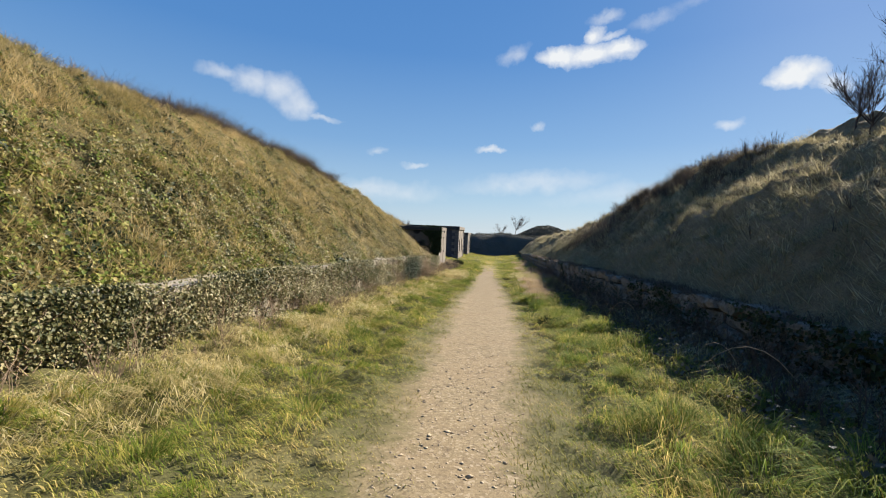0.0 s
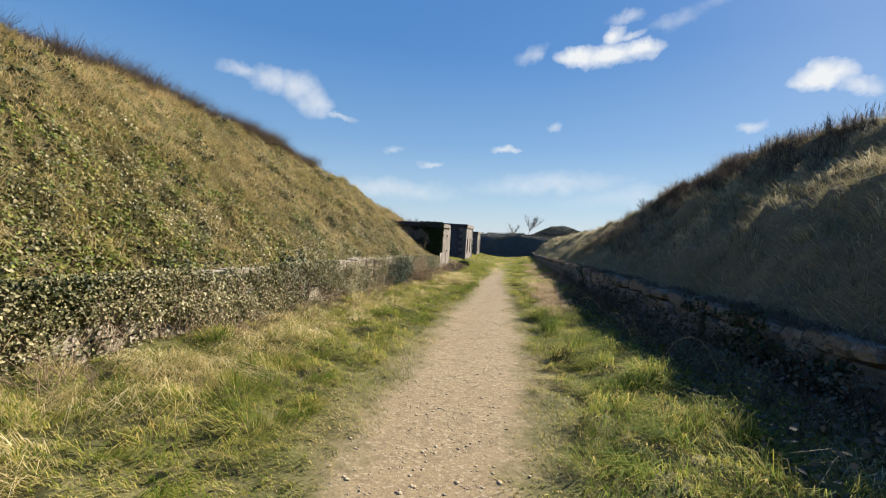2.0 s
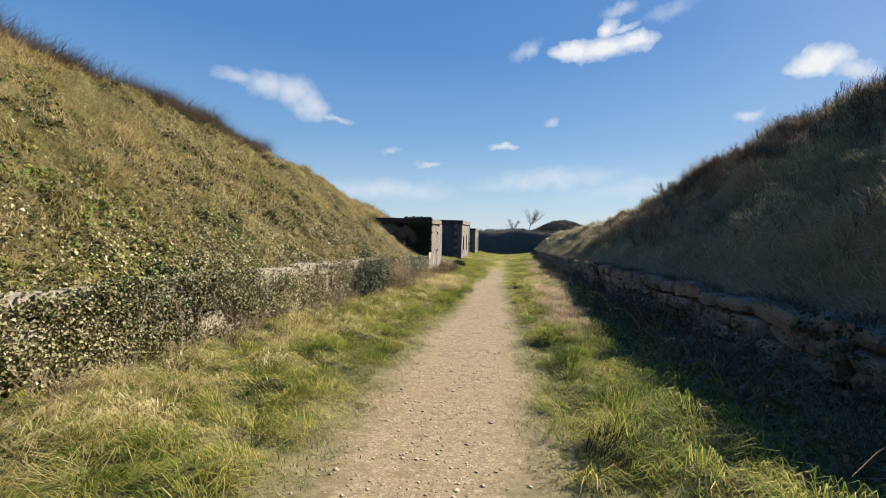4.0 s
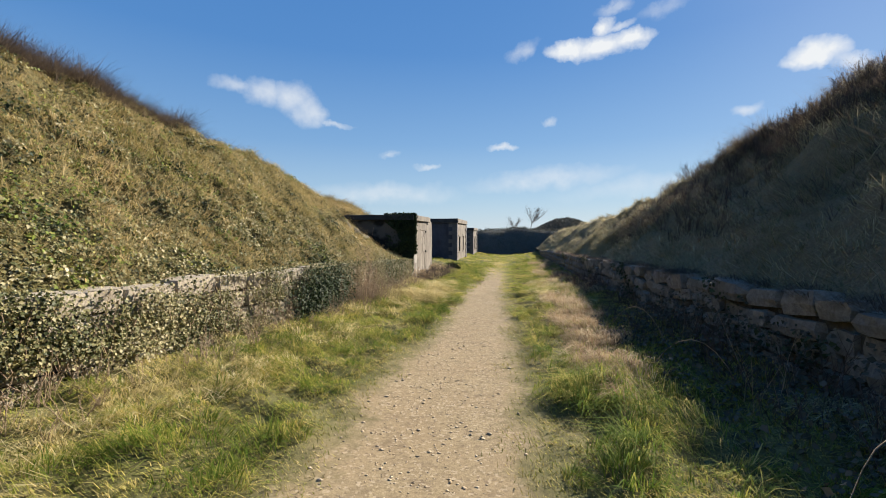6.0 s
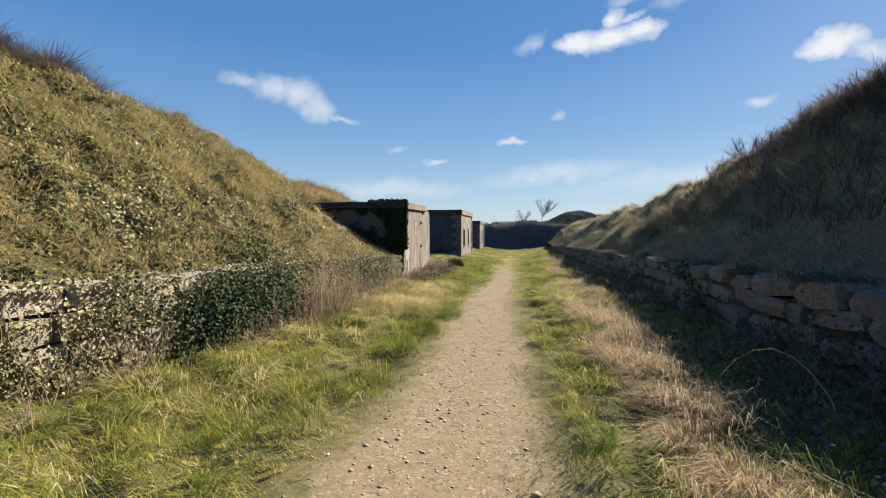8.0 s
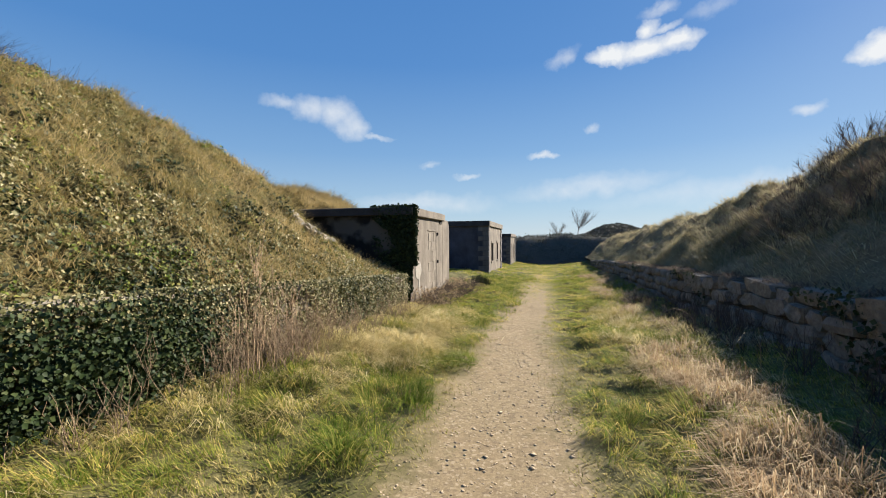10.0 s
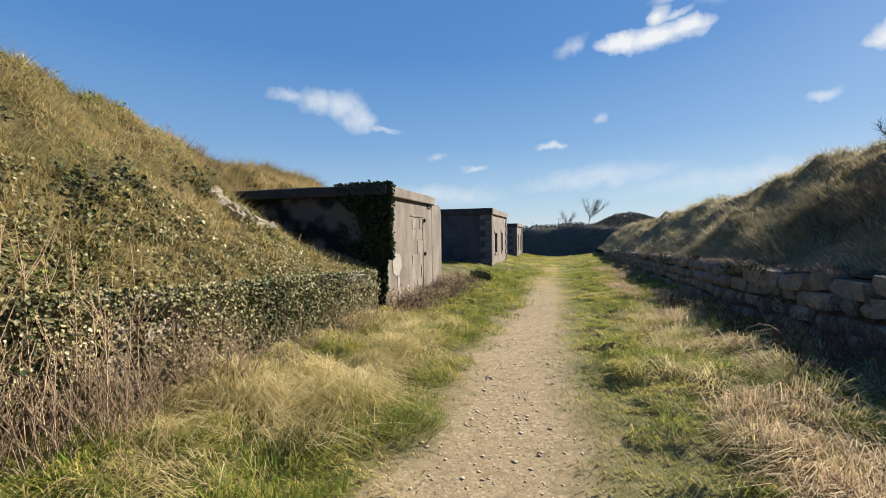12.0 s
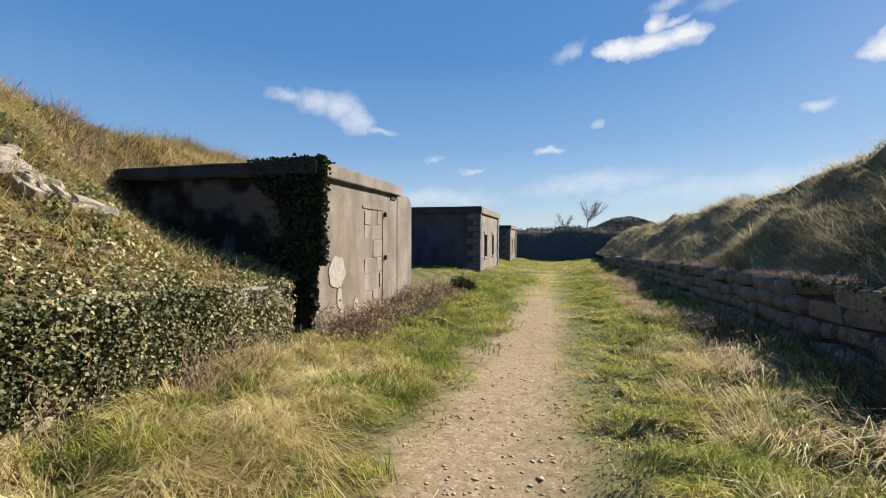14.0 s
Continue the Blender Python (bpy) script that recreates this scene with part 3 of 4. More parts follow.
for tx, ty, th, ts in ((8.6, 10.0, 2.5, 12), (8.4, 9.2, 2.1, 14), (8.3, 10.9, 1.9, 15), (8.6, 11.7, 1.6, 16)):
    bare_tree((tx, ty, float(bank_r_z(np.float64(tx), np.float64(ty)))), th, ts, "bare leafless hawthorn on the bank top", 0.8, 0.03)
for tx, ty, th, ts in ((6.9, 27.6, 1.1, 21), (7.2, 26.6, 1.3, 22)):
    bare_tree((tx, ty, float(bank_r_z(np.float64(tx), np.float64(ty)))), th, ts, "low bare bush on the bank top", 1.4, 0.03)


# ---- the three concrete buildings ----
def bunker(name, x, y0, y1, z0, z1, depth, slab, over, openings, quoins, label, side=M_RENDER):
    """A flat-roofed block: its front faces +x at x, from y0 to y1; openings: (y, y, z, z) cut through the front."""
    root = tagged(new(name), label, "building")
    root.location = (x, y0, z0)
    o = Vector((x, y0, z0))

    def at(lo, hi, nm, mat, lab="", bevel=0.025, cuts=0, rough=0.0):
        return part(nm, box_bm(Vector(lo) - o, Vector(hi) - o, bevel, cuts, rough, y0), mat, root, lab)

    th, zt = 0.4, z1 - slab
    # front wall in upright strips between the openings
    ys, zs = sorted({y0, y1, *[v for a in openings for v in a[:2]]}), None
    for a, b in zip(ys[:-1], ys[1:]):
        hole = [w for w in openings if w[0] <= a + 0.01 and w[1] >= b - 0.01]
        if hole:
            at((x - th, a, z0), (x, b, hole[0][2]), "front_wall", M_CONC, bevel=0.0)
            at((x - th, a, hole[0][3]), (x, b, zt), "front_wall", M_CONC, bevel=0.0)
        else:
            at((x - th, a, z0), (x, b, zt), "front_wall", M_CONC, bevel=0.0)
    # thin end sheet and the walls behind it carry painted shade
    at((x - depth, y0 - 0.004, z0), (x - 0.012, y0 - 0.0005, zt), "end_shade_render", side, "render on the shaded end, its colour darkened for shade", 0.0)
    at((x - depth, y0 + 0.003, z0), (x - th, y0 + th, zt), "side_wall", M_CONC_D, "shaded end wall, its concrete coloured darker for shade", 0.0)
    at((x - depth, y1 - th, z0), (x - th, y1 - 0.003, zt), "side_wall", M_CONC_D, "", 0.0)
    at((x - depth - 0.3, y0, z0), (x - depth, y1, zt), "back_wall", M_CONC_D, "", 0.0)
    roof = box_bm(Vector((x - depth - 0.3, y0 - over, zt)) - o, Vector((x + over, y1 + over, z1)) - o, 0.03, 12, 0.016, y0)
    part("roof_slab", roof, M_CONC, root, "worn concrete roof slab with chipped edges")
    # thin dark strip paints shade on the end edge of the slab
    at((x - depth - 0.28, y0 - over - 0.03, zt + 0.012), (x + over - 0.03, y0 - over - 0.002, z1 - 0.02), "slab_face", M_CONC_D, "dark strip painting shade on the roof slab edge", 0.006)
    for w in openings:
        # near-black panel gives the slot its inner shade by colour
        win = part("window", box_bm(Vector((x - 0.34, w[0] - 0.05, w[2] - 0.05)) - o, Vector((x - 0.3, w[1] + 0.05, w[3] + 0.05)) - o, 0.0), M_DARK, root, "window slot closed by a panel coloured dark for the shade inside")
        part("sill", box_bm(Vector((x - 0.2, w[0] - 0.08, w[2] - 0.1)) - o, Vector((x + 0.05, w[1] + 0.08, w[2] - 0.004)) - o, 0.01), M_CONC, win)
        part("lintel", box_bm(Vector((x - 0.2, w[0] - 0.1, w[3] + 0.004)) - o, Vector((x + 0.035, w[1] + 0.1, w[3] + 0.16)) - o, 0.01), M_CONC, win)
    if quoins:
        h = (zt - z0) / 11
        for yq, s in ((y0, 1), (y1, -1)):
            for k in range(11):
                ln = 0.55 if k % 2 else 0.3
                if k % 2 == 0 and s < 0:
                    ln = 0.3
                a, b = (yq - 0.03, yq + ln) if s > 0 else (yq - ln, yq + 0.03)
                at((x - (0.3 if k % 2 else 0.55), a, z0 + k * h + 0.012), (x + 0.05, b, z0 + (k + 1) * h - 0.012), "quoin", M_QUOIN, "", 0.02, 1, 0.01)
    return root


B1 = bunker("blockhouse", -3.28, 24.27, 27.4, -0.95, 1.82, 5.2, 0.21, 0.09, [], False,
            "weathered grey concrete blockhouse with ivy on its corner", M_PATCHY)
O1 = Vector(B1.location)
# rounded wing at the far end of the front
wing = box_bm(Vector((-3.75, 27.5, -0.95)) - O1, Vector((-3.3, 28.4, 1.66)) - O1, 0.0, 0)
edge = [e for e in wing.edges if all(v.co.y > 3.5 for v in e.verts) and all(v.co.z > 2.4 for v in e.verts)]
bmesh.ops.bevel(wing, geom=edge, offset=0.3, segments=7, affect="EDGES", profile=0.5)
part("buttress", wing, M_CONC, B1, "concrete buttress with a rounded top")
# blocked doorway: uneven blocks inside a shallow outline
rand = random.Random(4)
zrow = -0.62
while zrow < 1.15:
    hh = rand.uniform(0.16, 0.34)
    yy = 25.82
    while yy < 26.55:
        ll = min(rand.uniform(0.18, 0.5), 26.6 - yy)
        if rand.random() < 0.75 and ll > 0.1:
            dd = rand.uniform(0.003, 0.016)
            part("block", box_bm(Vector((-3.34, yy + 0.012, zrow + 0.012)) - O1, Vector((-3.28 + dd, yy + ll - 0.012, min(zrow + hh, 1.24) - 0.012)) - O1, 0.012, 2, 0.022, yy * 7), M_BLOCKED, B1)
        yy += ll
    zrow += hh
for lo, hi in (((-3.33, 25.76, 1.25), (-3.262, 26.66, 1.3)), ((-3.33, 26.62, -0.7), (-3.265, 26.65, 1.246))):
    part("door_outline", box_bm(Vector(lo) - O1, Vector(hi) - O1, 0.01, 2, 0.01), M_CONC, B1)
for c, r, tall in (((24.86, 0.2), 0.25, 1.0), ((24.93, -0.2), 0.07, 2.4), ((25.0, -0.46), 0.06, 3.0), ((25.5, -0.42), 0.09, 1.6), ((25.65, -0.5), 0.07, 1.3)):
    bm = bmesh.new()
    ring = [bm.verts.new(Vector((-3.276, c[0] + math.cos(a * 0.3142) * r * (1 + 0.09 * math.sin(a * 2.7 + tall)), c[1] + math.sin(a * 0.3142) * r * tall * (1 + 0.09 * math.cos(a * 1.9 + tall)))) - O1) for a in range(20)]
    f = bm.faces.new(ring)
    ext = bmesh.ops.extrude_face_region(bm, geom=[f])
    bmesh.ops.translate(bm, verts=[g for g in ext["geom"] if isinstance(g, bmesh.types.BMVert)], vec=(0.007, 0, 0))
    bmesh.ops.recalc_face_normals(bm, faces=bm.faces[:])
    part("plaster_patch", bm, M_PATCH, B1, "pale patch of bare plaster")
for yk, zk in ((26.72, 1.14), (26.74, 0.3)):
    part("iron_hinge", box_bm(Vector((-3.28, yk, zk)) - O1, Vector((-3.235, yk + 0.05, zk + 0.09)) - O1, 0.01), M_DARK, B1, "rusted iron hinge stub")
# near-black block on the wall face paints the shade of a hole
part("broken_hole", box_bm(Vector((-3.29, 27.05, 1.5)) - O1, Vector((-3.262, 27.32, 1.605)) - O1, 0.02, 2, 0.015), M_DARK, B1, "near-black block painted as a broken hole under the roof slab")
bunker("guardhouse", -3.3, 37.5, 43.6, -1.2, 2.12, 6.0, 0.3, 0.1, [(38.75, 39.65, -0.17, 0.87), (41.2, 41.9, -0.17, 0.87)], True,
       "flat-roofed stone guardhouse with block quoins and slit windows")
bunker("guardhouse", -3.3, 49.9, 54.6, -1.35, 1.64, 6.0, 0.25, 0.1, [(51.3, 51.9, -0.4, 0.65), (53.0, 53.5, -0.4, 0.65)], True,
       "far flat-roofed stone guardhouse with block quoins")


# ---- vegetation ----
def pos(x, y, z):
    return np.stack([x, y, z], 1)


def keep(mask, *arrays):
    return [a[mask] for a in arrays]


def lawn(name, n, x0, x1, y0, y1, mat, hmin, hmax, label):
    x, y = rng.uniform(x0, x1, n), rng.uniform(y0, y1, n)
    off = path_off(x, y) + 0.6
    inside = np.clip((off - 0.55) * 2.2, np.clip((y - 26) / 40, 0, 0.5), 1)
    ok = (rng.random(n) < inside) & (x > wall_l_x(y)) & (x < wall_r_x(y) - 0.05)
    x, y, off = keep(ok, x, y, off)
    n = len(x)
    h = (hmin + (hmax - hmin) * np.clip((off - 0.7) / 1.4, 0, 1)) * rng.uniform(0.5, 1.3, n) * (1 + 0.35 * wob(x, y, 1.3))
    h = np.clip(h, 0.015, 0.4)
    far_k = 1 + np.clip((y - 18) / 12, 0, 1.6)
    w = rng.uniform(0.004, 0.008, n) * far_k
    ang = 0.8 * wob(x, y, 0.6) + 3.6 + rng.normal(0, 0.7, n)
    ln = np.stack([np.cos(ang), np.sin(ang)], 1) * (h * rng.uniform(0.5, 1.6, n))[:, None]
    z = all_floor(x, y) - 0.005
    V, Q, T = blades(pos(x, y, z), h, w, ln, 0.3)
    stuff(name, raw_mesh(name, V, Q, T), mat, label, "grass")


lawn("grass", 105000, -3.6, 3.1, 0.4, 21, M_GRASS, 0.022, 0.075, "short sunlit yellow-green grass beside the path")
lawn("grass", 35000, -3.8, 3.2, 21, 36, M_GRASS, 0.03, 0.08, "short sunlit yellow-green grass beside the path")


def turf(name, n, x0, x1, y0, y1, h0, h1, w, label, mat):
    x, y = rng.uniform(x0, x1, n), rng.uniform(y0, y1, n)
    off = path_off(x, y)
    ok = (rng.random(n) < np.clip((off + 0.14) * 1.3, np.clip((y - 26) / 26, 0, 0.7), 1)) & (x > np.where(y < 24, wall_l_x(y), -9)) & (x < wall_r_x(y))
    x, y = keep(ok, x, y)
    n = len(x)
    h = rng.uniform(h0, h1, n)
    ang = 0.8 * wob(x, y, 0.6) + 3.6 + rng.normal(0, 0.9, n)
    V, T = slips(pos(x, y, all_floor(x, y) - 0.004), h, rng.uniform(0.7, 1.5, n) * w, np.stack([np.cos(ang), np.sin(ang)], 1) * (h * rng.uniform(0.4, 1.8, n))[:, None])
    stuff(name, raw_mesh(name, V, tris=T), mat, label, "grass")


turf("short_turf", 330000, -3.2, 2.9, 0.6, 22, 0.012, 0.04, 0.008, "close short turf either side of the path", M_TURF)
turf("short_turf", 90000, -3.4, 2.9, 22, 36, 0.02, 0.05, 0.014, "close short turf at the far end of the path", M_GRASS)
turf("short_turf", 60000, -6.5, 2.9, 34, 57, 0.03, 0.07, 0.03, "short turf before the guardhouses", M_GRASS)


def tussocks(name, n, xf, y0, y1, per, r, h0, h1, mat, label, zf=all_floor, width=0.006, flop=1.8, aim=None, lift=0.08, fall=0.72):
    cy = rng.uniform(y0, y1, n)
    cx = xf(cy, n)
    size = rng.uniform(0.6, 1.3, n)
    k = rng.integers(int(per * 0.6), int(per * 1.4), n)
    i = np.repeat(np.arange(n), k)
    m = len(i)
    a, rr = rng.uniform(0, 6.283, m), np.sqrt(rng.random(m)) * r * size[i]
    x, y = cx[i] + np.cos(a) * rr, cy[i] + np.sin(a) * rr
    h = rng.uniform(h0, h1, m) * size[i]
    base_a = rng.uniform(0, 6.283, n) if aim is None else rng.normal(aim, 0.7, n)
    la = base_a[i] + rng.normal(0, 0.6, m)
    out = np.stack([np.cos(a), np.sin(a)], 1) * 0.5 + np.stack([np.cos(la), np.sin(la)], 1) * 0.8
    mound = np.clip(1 - (rr / (r * size[i] * 1.05)) ** 2, 0, 1) * lift * size[i]
    V, Q, T = blades(pos(x, y, zf(x, y) - 0.01 + mound), h * rng.uniform(0.3, 1, m), rng.uniform(0.6, 1.3, m) * width, out * (h * flop * rng.uniform(0.4, 1.1, m))[:, None], fall)
    stuff(name, raw_mesh(name, V, Q, T), mat, label, "grass")


def left_verge(lo, hi):
    return lambda y, n: wall_l_x(y) + rng.uniform(lo, hi, n)


def right_verge(lo, hi):
    return lambda y, n: wall_r_x(y) - rng.uniform(lo, hi, n)


tussocks("tussock_grass", 380, left_verge(0.35, 2.3), 1.5, 24, 100, 0.15, 0.08, 0.2, M_TUFT, "rough green tussocks along the wall foot")
tussocks("tussock_grass", 130, left_verge(0.8, 2.4), 23, 37, 70, 0.22, 0.08, 0.2, M_TUFT, "rough green tussocks in front of the buildings", width=0.009)
tussocks("tussock_grass", 240, right_verge(0.9, 2.5), 1.5, 24, 100, 0.15, 0.08, 0.2, M_TUFT, "rough green tussocks beside the path")
tussocks("tussock_grass", 120, right_verge(0.4, 2.0), 23, 42, 70, 0.22, 0.08, 0.22, M_TUFT, "rough green tussocks by the shaded wall", width=0.009)
tussocks("rush_tuft", 1, lambda y, n: np.full(n, 1.15), 8.95, 9.05, 260, 0.2, 0.12, 0.24, M_RUSH, "dark rush tuft in the grass by the path")
tussocks("rush_tuft", 3, lambda y, n: rng.uniform(-2.9, -2.55, n), 30.6, 31.5, 300, 0.3, 0.2, 0.38, M_RUSH, "dark rush tufts before the blockhouse", width=0.012, flop=0.9, fall=0.3, lift=0.15)
tussocks("straw_grass", 130, left_verge(0.2, 1.4), 2, 14, 80, 0.18, 0.07, 0.17, M_STRAW, "flattened pale straw grass at the wall foot", aim=-0.9, flop=1.9, fall=0.75)
tussocks("straw_grass", 60, left_verge(0.3, 1.4), 14, 24, 120, 0.22, 0.08, 0.18, M_STRAW, "flattened pale straw grass at the wall foot", aim=-0.9, flop=1.9, fall=0.75)
tussocks("straw_grass", 72, left_verge(0.3, 1.7), 18.6, 23.0, 190, 0.2, 0.1, 0.2, M_STRAW, "deep matted pale straw grass at the wall foot", aim=-0.9, flop=2.4, fall=0.85, lift=0.16)
tussocks("straw_grass", 55, left_verge(0.4, 1.3), 3.0, 9.5, 130, 0.2, 0.1, 0.18, M_STRAW, "deep matted pale straw grass at the wall foot", aim=-0.9, flop=2.4, fall=0.85, lift=0.12)
tussocks("rough_tussock", 90, right_verge(1.3, 2.2), 3, 15, 130, 0.17, 0.14, 0.26, M_TUFT, "tall yellow-green grass clumps between path and shade", flop=1.5, fall=0.6, lift=0.1)
tussocks("rough_tussock", 40, right_verge(0.7, 2.0), 19, 25, 130, 0.18, 0.1, 0.2, M_STRAW, "matted straw-coloured grass clumps by the shaded wall", flop=2.0, fall=0.8, lift=0.1)
tussocks("bank_tussock", 900, lambda y, n: wall_l_x(y) - 0.3 - rng.uniform(0.05, 4.2, n), 1, 24, 34, 0.13, 0.1, 0.2, M_THATCH, "hanging tan grass tufts on the bank", zf=bank_l_z, aim=0.0, flop=1.2, fall=0.9, lift=0.05, width=0.008)
tussocks("bank_tussock", 600, lambda y, n: wall_r_x(y) + 0.3 + rng.uniform(0.05, 4.6, n), 2, 30, 34, 0.16, 0.12, 0.26, M_THATCH_R, "hanging rough grass tufts on the shaded bank", zf=bank_r_z, aim=3.14, flop=1.2, fall=0.9, lift=0.09, width=0.009)
tussocks("dead_grass", 32, right_verge(1.4, 1.9), 12.9, 15.2, 120, 0.16, 0.13, 0.26, M_RUST, "long dead russet grass by the shaded wall", aim=3.9, flop=1.3, fall=0.5)
tussocks("dead_grass", 85, right_verge(1.05, 1.75), 15.2, 20.5, 130, 0.18, 0.15, 0.3, M_RUST, "long dead russet grass by the shaded wall", aim=3.9, flop=1.2, fall=0.45)
tussocks("dead_grass", 90, right_verge(0.2, 1.3), 20, 38, 90, 0.22, 0.12, 0.32, M_RUST, "long dead russet grass by the shaded wall", width=0.008, aim=3.6)
tussocks("wall_top_grass", 220, lambda y, n: wall_r_x(y) + rng.uniform(-0.02, 0.4, n), 2, 34, 46, 0.16, 0.06, 0.15, M_BROWN, "dark dead growth hanging over the shaded wall top", zf=lambda x, y: wall_r_top(y) - 0.02, aim=3.14, flop=1.5, fall=1.1, lift=0.06, width=0.008)
tussocks("dead_grass", 50, right_verge(0.1, 0.7), 2, 12.5, 90, 0.2, 0.08, 0.22, M_THATCH_R, "dull shaded grass at the wall foot", aim=3.6)


def bank_cover(name, n, wall_x, sign, zf, y0, y1, d0, d1, hmin, hmax, w, mat, label, mask=None):
    y, d = rng.uniform(y0, y1, n), rng.uniform(d0, d1, n)
    x = wall_x(y) + sign * (0.28 + d)
    if mask is not None:
        ok = rng.random(n) < mask(x, y, d)
        x, y, d = keep(ok, x, y, d)
    n = len(x)
    h = rng.uniform(hmin, hmax, n) * (1 + 0.5 * wob(x * 1.3, y * 1.3))
    h = np.clip(h, 0.02, 0.6)
    ang = (np.pi if sign > 0 else 0) + rng.normal(0, 0.9, n)
    ln = np.stack([np.cos(ang), np.sin(ang)], 1) * (h * rng.uniform(0.4, 1.5, n))[:, None]
    V, T = slips(pos(x, y, zf(x, y) - 0.01), h * rng.uniform(0.15, 0.9, n), rng.uniform(0.7, 1.6, n) * w, ln)
    stuff(name, raw_mesh(name, V, tris=T), mat, label, "grass")


bank_cover("bank_grass", 170000, wall_l_x, -1, bank_l_z, 1.0, 24.4, 0.0, 5.0, 0.06, 0.2, 0.008, M_THATCH, "dry tan grass matted over the bank")
bank_cover("bank_grass", 120000, wall_r_x, 1, bank_r_z, 2.0, 30, 0.0, 5.0, 0.07, 0.24, 0.009, M_THATCH_R, "rough brown grass on the shaded bank")
bank_cover("bank_grass", 60000, wall_r_x, 1, bank_r_z, 24, 55, 0.0, 4.6, 0.08, 0.26, 0.014, M_THATCH_R, "dry grass in low sun on the shaded bank")


def ivy_patch(x, y):
    return np.clip(0.45 + 0.75 * wob(x * 0.55 + 4, y * 0.5 + 1), 0, 1)


def bank_leaves(name, n, y0, y1, d0, d1, size, mat, label, mask):
    k = 16
    y, d = rng.uniform(y0, y1, n // k), rng.uniform(d0, d1, n // k)
    x = wall_l_x(y) - 0.28 - d
    x, y, d = keep(rng.random(n // k) < mask(x, y, d), x, y, d)
    tall = np.repeat(rng.uniform(0.03, 0.13, len(x)), k)
    x, y = np.repeat(x, k) + rng.normal(0, 0.055, len(x) * k), np.repeat(y, k) + rng.normal(0, 0.055, len(x) * k)
    x = np.minimum(x, wall_l_x(y) - 0.05)
    z = bank_l_z(x, y) + rng.random(len(x)) * tall
    V, T = leaves(pos(x, y, z), np.tile([0.6, 0.1, 0.75], (len(x), 1)), rng.uniform(*size, len(x)))
    stuff(name, raw_mesh(name, V, tris=T), mat, label, "ivy")


bank_leaves("ivy", 190000, 0.8, 24.1, 0.0, 4.2, (0.024, 0.054), M_IVY, "patches of ivy creeping up the dry bank", lambda x, y, d: ivy_patch(x, y) * np.clip(1.25 - d / 3.2, 0, 1))
# these clusters paint the shade of gaps between clumps
bank_leaves("ivy", 70000, 0.8, 24.1, 0.0, 4.4, (0.03, 0.07), M_IVY_D, "near-black ivy leaves painted as the shaded gaps in the bank grass", lambda x, y, d: np.clip(wob(x * 1.6 + 2, y * 1.5) * 1.3 - 0.15, 0, 1) * np.clip(1.3 - d / 4.0, 0.15, 1))
bank_leaves("herbs", 50000, 0.8, 11.0, 0.0, 3.2, (0.03, 0.062), M_HERB, "yellow-green leaves thick on the lower bank", lambda x, y, d: np.clip(1.1 - d / 2.2, 0, 1) * np.clip(0.7 + 0.6 * wob(x, y, 0.8), 0, 1))
bank_leaves("herbs", 90000, 0.8, 24.1, 0.0, 4.6, (0.024, 0.05), M_HERB, "low yellow-green herbs among the bank grass", lambda x, y, d: np.clip(0.45 - 0.6 * wob(x * 0.5, y * 0.45), 0, 1) * np.clip(1.25 - d / 3.6, 0.1, 1))


def wall_bare(y, z):
    """Where the ivy is thin and the stones show."""
    rel = (z - floor_z(-3.4, y)) / np.maximum(wall_l_top(y) - floor_z(-3.4, y), 0.1)
    thin = interp(y, [0, 3, 6, 9, 11.5, 13, 16, 17.2, 18.5, 20, 24], [0.15, 0.2, 0.2, 0.2, 0.2, 0.42, 0.4, 0.1, 0.35, 0.15, 0.1])
    top_row = interp(y, [11.3, 12.8, 16, 17.5], [0.0, 0.6, 0.6, 0.0]) * np.clip((rel - 0.72) * 8, 0, 1)
    return np.clip(thin + top_row + 0.75 * wob(y * 0.9 + 2, z * 2.6), 0, 1), rel


n = 160000
y = rng.uniform(0.6, 23.42, n)
zb, zt = floor_z(-3.4, y), wall_l_top(y)
z = zb + (zt + 0.06 - zb) * rng.random(n) ** 0.85
bare, rel = wall_bare(y, z)
ok = rng.random(n) > bare * 0.93 + np.clip(0.16 - rel, 0, 1) * 1.1
y, z = keep(ok, y, z)
n = len(y)
x = wall_l_x(y) + 0.03 + np.abs(rng.normal(0, 0.06, n)) + 0.05 * np.clip(wob(y, z * 2), 0, 1)
V, T = leaves(pos(x, y, z), np.tile([0.85, 0, 0.4], (n, 1)), rng.uniform(0.018, 0.04, n))
stuff("ivy", raw_mesh("ivy", V, tris=T), M_IVY, "ivy clothing the old stone retaining wall", "ivy")
# ivy on the end of the wall
n = 1500
V, T = leaves(pos(rng.uniform(-3.5, -3.12, n), 23.43 + np.abs(rng.normal(0, 0.05, n)), rng.uniform(-0.5, 0.2, n)), np.tile([0.4, 0.6, 0.3], (n, 1)), rng.uniform(0.03, 0.06, n))
stuff("ivy", raw_mesh("ivy", V, tris=T), M_IVY, "ivy on the broken end of the wall", "ivy")
# bare ivy stems over the wall face
rand = random.Random(77)
lines = []
for _ in range(420):
    yy = rand.uniform(0.8, 23.3)
    za, zb2 = float(wall_l_top(yy)), float(floor_z(-3.4, yy))
    h = (za - zb2) * rand.uniform(0.3, 1.0)
    z0 = zb2 + (za - zb2 - h) * rand.random()
    pts, px = [], yy
    for k in range(5):
        pts.append((float(wall_l_x(px)) + rand.uniform(0.05, 0.16), px, z0 + h * k / 4))
        px += rand.uniform(-0.14, 0.14)
    lines.append((pts, 0.006, 0.003))
